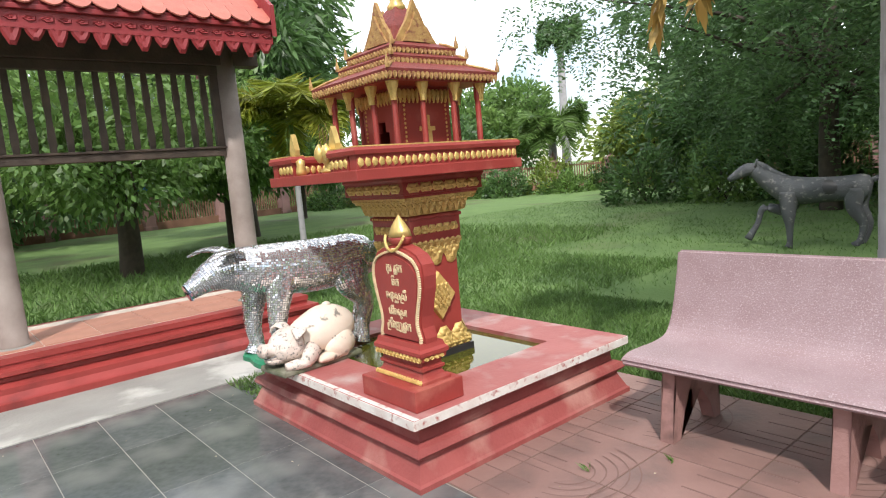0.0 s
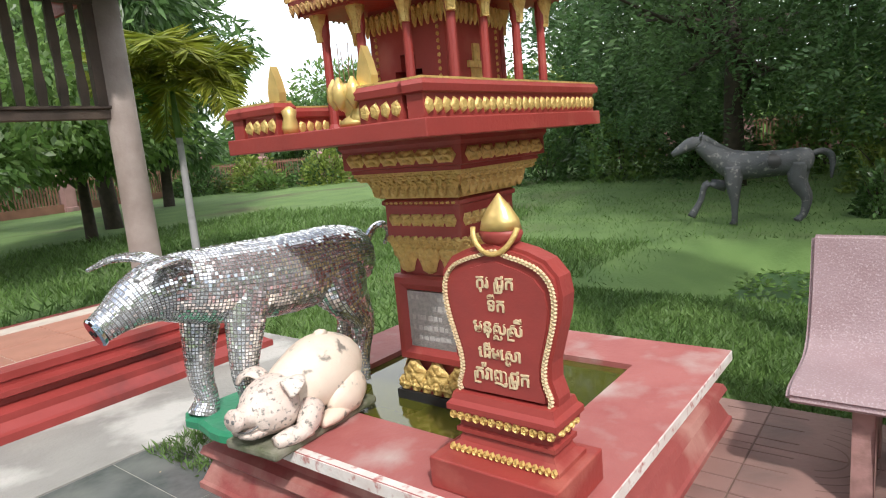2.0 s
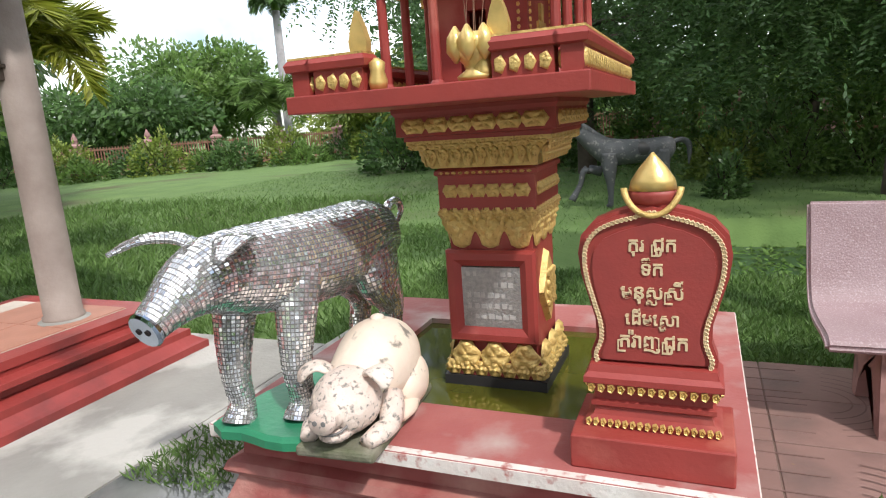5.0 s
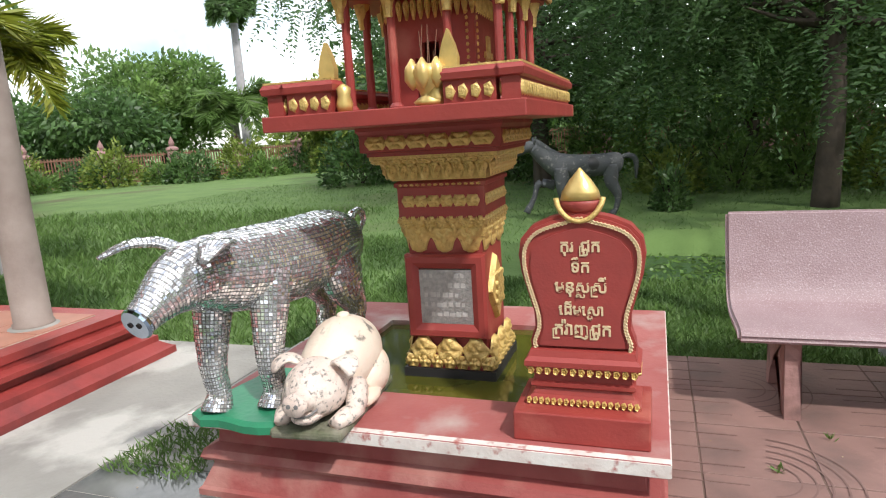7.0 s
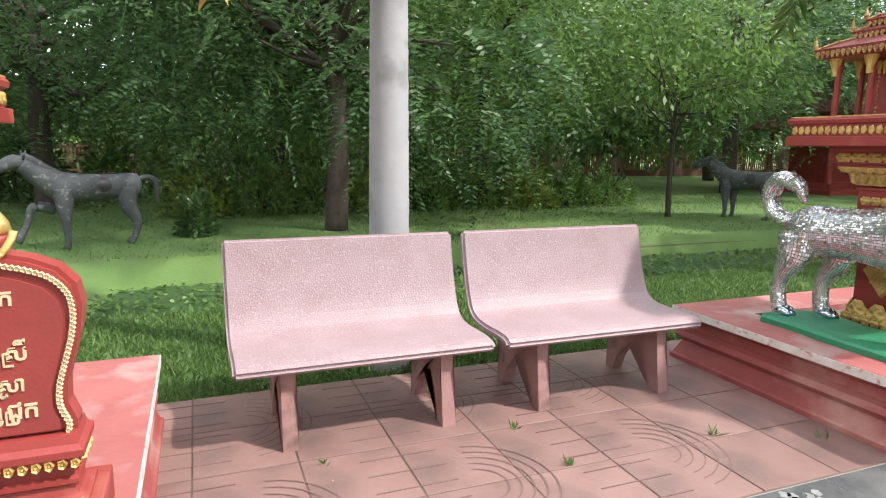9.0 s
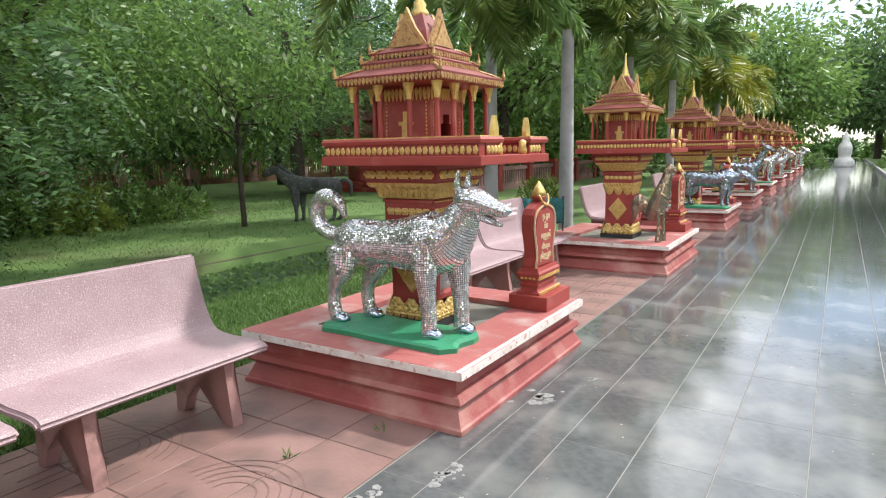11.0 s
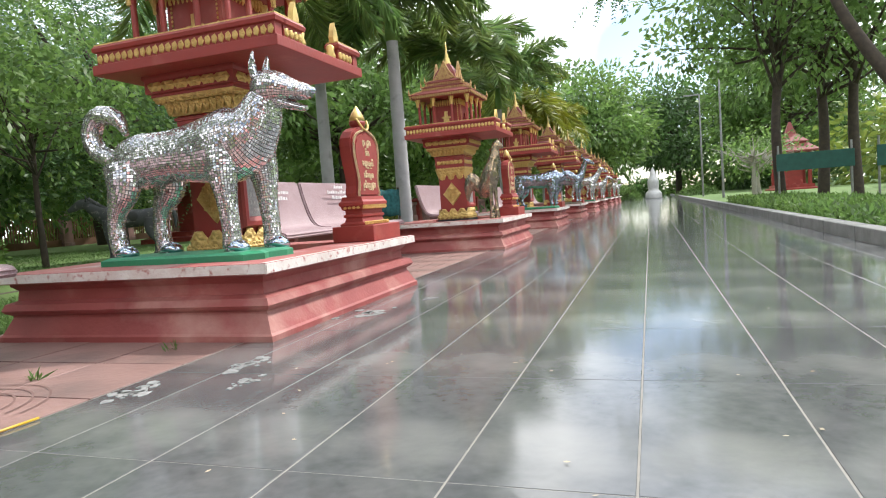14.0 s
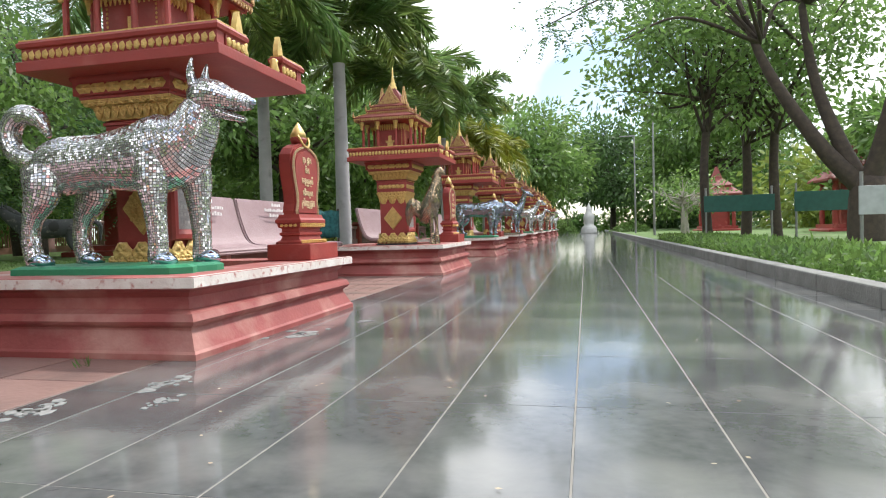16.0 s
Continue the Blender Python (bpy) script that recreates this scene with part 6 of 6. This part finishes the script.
for k in range(12):
    bush("distant_bush", "dense distant bushes closing the path's end", -22 + k * 4.6, 68 + 3 * math.sin(k * 1.7), 3.4, 2.4, 3.0 + math.sin(k * 2.3), (LEAFM, LEAFO)[k % 2], 1300, 0.5, 300 + k)
bush("vine_clump", "dark creeper clump at the horse's hind legs", -8.2, -0.85, 0.35, 0.35, 0.8, LEAFO, 1200, 0.09, 180)
bush("round_bush", "clipped bright green bush", -4.0, 12.4, 0.8, 0.8, 1.0, LEAFY, 2200, 0.09, 181)
bush("round_bush", "clipped green bush at the path's end", 0.3, 40.0, 0.9, 0.8, 1.1, LEAFM, 1500, 0.12, 182)
bush("round_bush", "clipped green bush at the path's end", 4.2, 40.0, 1.4, 0.8, 0.9, LEAFM, 1500, 0.12, 183)
rgh = np.random.default_rng(40)
n = 26000
hb = np.stack([rgh.uniform(3.3, 4.6, n), rgh.uniform(-1, 16.5, n), rgh.uniform(0.04, 0.22, n)], 1)
tagged(blades("ground_cover", hb, hb + rgh.normal(0, 0.035, (n, 3)) + [0, 0, 0.03], 0.035, LEAFM, seed=41), "low leafy ground cover behind the kerb", "ground cover", kind="stuff")
wb = np.stack([rgh.uniform(-6.2, -3.7, 12000), rgh.uniform(-2.4, 13.5, 12000), np.full(12000, -0.295)], 1)
tagged(blades("water_weed", wb, wb + rgh.normal(0, 1, (12000, 3)) * [0.05, 0.05, 0.02] + [0, 0, 0.015], 0.05, LEAFM, fold=np.array([[0, 0, 0.0]]) + np.array([[0.0, 0.0, 1.0]]), seed=43), "small floating leaves of water weed", "water plants", kind="stuff")

# ---- lawn grass ----
grass("grass_verge", "tall bright grass behind the benches", -3.75, -1.87, -3.4, 9.5, 95000, 0.075, 60)
grass("grass_lawn", "short lawn grass", -16, -3.7, -13.0, 14.0, 60000, 0.06, 61, skip=lambda b: (b[:, 0] > -6.4) & (b[:, 1] > -2.5) & (b[:, 1] < 13.8))
grass("grass_behind", "rough grass behind the pavilion", -9, 5, -14.0, -5.75, 30000, 0.17, 62)
grass("grass_pool_side", "rough grass beside the pool", -6, -1.65, -9.0, -3.0, 26000, 0.10, 64)
grass("grass_tuft", "small grass tuft at the pool's corner", -0.5, -0.05, -3.3, -2.85, 900, 0.05, 63, 0.0)
for k, (x, y) in enumerate(((-0.95, -0.35), (-0.98, 0.55), (-0.6, 0.6), (-0.65, -0.6), (-0.62, 1.4), (-0.4, 1.85))):
    grass("weed", "small weed in a paver joint", x - 0.02, x + 0.02, y - 0.02, y + 0.02, 12, 0.05, 70 + k, -0.004)
rgl = np.random.default_rng(90)
n = 420
lb = np.stack([rgl.uniform(-1.7, 2.9, n), rgl.uniform(-3.2, 14, n), np.full(n, 0.004)], 1)
onp = (lb[:, 0] < 0.03) & ((np.abs(lb[:, 1] + 1.88) < 0.95) | (np.abs(lb[:, 1] - 2.87) < 0.95) | (np.abs(lb[:, 1] - 7.36) < 0.95))
lb = lb[~onp]
ang = rgl.uniform(0, 6.28, len(lb))
lt = lb + np.stack([np.cos(ang), np.sin(ang), 0.05 * np.ones(len(lb))], 1) * 0.016
tagged(blades("leaf_litter", lb, lt, 0.008, mat("dry_litter", (0.42, 0.36, 0.26), 0.8, col2=(0.2, 0.12, 0.06), scale=3, island=0.4), fold=np.array([[0.0, 0.0, 1.0]]), seed=91), "small dry leaves and specks on the paving", "litter", kind="stuff")

# ---- fences and distant buildings ----
def fence(pts):
    ob = new("boundary_fence")
    tagged(ob, "faded pink boundary fence with posts and brown rails", "fence", kind="structure")
    for (xa, ya), (xb, yb) in zip(pts, pts[1:]):
        L = math.hypot(xb - xa, yb - ya)
        n = max(1, round(L / 3.2))
        for i in range(n):
            m = pose(xa + (xb - xa) * i / n, ya + (yb - ya) * i / n, -0.1, 0, 0, math.degrees(math.atan2(yb - ya, xb - xa)))
            post = part("fence_post", mould(0.22, 0.22, [(0.03, 0), (0.03, 0.2), (0, 0.22), (0, 1.35), (0.05, 1.38), (0.05, 1.46), (-0.1, 1.55)]), WALLP, ob)
            post.matrix_basis = m
            part("finial", lathe([(0.10, 1.55), (0.14, 1.68), (0.1, 1.8), (0.05, 1.9), (0.01, 2.0)], 8), WALLP, post)
            bm = bmesh.new()
            l = L / n
            box(bm, 0.24, l - 0.24, -0.08, 0.08, 0, 0.35)
            box(bm, 0.24, l - 0.24, -0.03, 0.03, 1.18, 1.25)
            k = 0.32
            while k < l - 0.3:
                box(bm, k, k + 0.05, -0.02, 0.02, 0.35, 1.32)
                k += 0.12
            part("fence_rails", bm, BRICK, ob).matrix_basis = m
fence([(8, -27.5), (-6, -27.0), (-16, -28.5), (-26, -18), (-25, -6), (-25, 12), (-22, 34)])

def low_wall(x, y0, y1):
    ob = tagged(new("balustrade_wall"), "low red balustrade wall beyond the lawn", "wall", kind="structure")
    n = int((y1 - y0) / 2.5)
    for i in range(n):
        y = y0 + 2.5 * i
        p = part("pier", mould(0.15, 0.15, [(0.02, 0), (0.02, 0.1), (0, 0.12), (0, 0.9), (0.05, 0.95), (0.0, 1.05)]), RED, ob)
        p.matrix_basis = pose(x, y, -0.1)
        bm = bmesh.new()
        box(bm, -0.06, 0.06, 0.17, 2.33, 0, 0.3)
        box(bm, -0.07, 0.07, 0.17, 2.33, 0.75, 0.88)
        for k in range(12):
            box(bm, -0.03, 0.03, 0.24 + k * 0.175, 0.33 + k * 0.175, 0.3, 0.75)
        part("balusters", bm, WALLP, ob).matrix_basis = pose(x, y, -0.1)
low_wall(-8.5, 16.5, 40)

def kiosk(x, y, s, label):
    ob = thing("small_pavilion", label, "pavilion", pose(x, y, -0.05))
    part("base", mould(s, s, [(0.2, 0), (0.2, 0.15), (0, 0.2), (0, 0.35)]), RED, ob)
    for i in (-1, 1):
        for j in (-1, 1):
            part("column", lathe([(0.1, 0.35), (0.09, 2.0)], 10, i * s * 0.8, j * s * 0.8), RED, ob)
    part("wall", boxm(-s * 0.5, s * 0.5, -s * 0.5, s * 0.5, 0.35, 1.9), RED, ob)
    part("roof", mould(0, 0, [(s * 1.25, 2.0), (s * 1.25, 2.08), (s * 0.75, 2.45), (s * 0.8, 2.5), (s * 0.8, 2.56), (s * 0.3, 2.95), (0.05, 3.6)]), ROOFR, ob)
kiosk(8.6, 37.0, 0.9, "small red shrine pavilion among the trees")
kiosk(11.5, 27.0, 0.9, "small red shrine pavilion behind the trees")
kiosk(-13.5, 18.5, 1.4, "low red roofed pavilion beyond the lawn")

def statue():
    ob = thing("white_statue", "white plaster statue on a pedestal at the path's end", "statue", pose(1.75, 43.0, 0) @ Matrix.Diagonal((0.72, 0.72, 0.72, 1)))
    v, f = skins([loft([(0, 0, 0), (0, 0, 0.5), (0, 0, 0.75), (0, 0, 1.1), (0, 0, 1.6), (0, 0, 2.0), (0, 0, 2.3), (0, 0, 2.8)], [(0.75, 0.75), (0.7, 0.7), (0.45, 0.45), (0.5, 0.5), (0.55, 0.5), (0.3, 0.3), (0.25, 0.25), (0.03, 0.03)], 0.12, (1, 0, 0), 14)])
    raw("figure", v, f, STATUEW, ob, True)
statue()

def board(name, label, x, y, z0, z1, w, material, legs=True):
    ob = thing(name, label, "board", pose(x, y, 0))
    part("panel", box(bmesh.new(), -w / 2, w / 2, -0.015, 0.015, z0, z1, 0.004), material, ob)
    for s in (-1, 1):
        part("post", lathe([(0.025, 0.0), (0.025, z1 + 0.2)], 8, s * (w / 2 - 0.05), 0.045), STEEL, ob)
board("green_panel", "dark green panel between steel posts on the lawn", 5.2, 16.4, 0.75, 1.15, 1.6, NET)
board("green_panel", "dark green panel between steel posts on the lawn", 6.9, 15.6, 0.7, 1.15, 1.4, NET)
board("grey_panel", "pale grey metal panel on posts behind the ground cover", 6.0, 9.6, 0.55, 0.95, 1.5, PANEL)
for x, y, h in ((4.2, 26.0, 5.2), (4.0, 33.0, 5.0)):
    lp = thing("lamp_post", "slim grey lamp post beside the path", "lamp post", pose(x, y, 0))
    part("pole", lathe([(0.05, 0), (0.03, h)], 8), STEEL, lp)
    part("arm", box(bmesh.new(), -0.7, 0.0, -0.03, 0.03, h - 0.06, h, 0.01), STEEL, lp)
cl = thing("teal_cloth", "teal patterned cloth hung beside the third shrine", "cloth", pose(-1.75, 7.1, 0))
bm = bmesh.new()
vs = [[bm.verts.new((0.03 * math.sin(i * 1.3) + (0.02 if k == 0 else 0), -0.28 + 0.56 * i / 12, 0.78 - 0.34 * k / 4 + 0.01 * math.sin(i * 2.1 + k))) for i in range(13)] for k in range(5)]
for k in range(4):
    for i in range(12):
        bm.faces.new((vs[k][i], vs[k][i + 1], vs[k + 1][i + 1], vs[k + 1][i]))
c_ob = part("cloth", bm, TEAL, cl, smooth=True)
so = c_ob.modifiers.new("thickness", "SOLIDIFY")
so.thickness = 0.006
for y in (-0.27, 0.27):
    part("stake", lathe([(0.014, -0.03), (0.012, 0.80)], 8, 0.0, y), BARK, cl)
cl.matrix_basis = pose(-1.75, 7.1, 0, 0, 0, -60)
tp = thing("blue_tarpaulin", "small blue tarpaulin hung on the far fence", "tarpaulin", pose(-5.6, -26.6, 1.6))
part("sheet", mould(0.6, 0.08, [(0, 0), (0.03, 0.2), (0, 0.45), (-0.1, 0.5)]), BLUET, tp)
part("rope_post", lathe([(0.03, -1.7), (0.03, 0.4)], 8, 0.4, -0.12), STEEL, tp)

# ---- the many small pieces ----
lay_path()
lay_pavers()
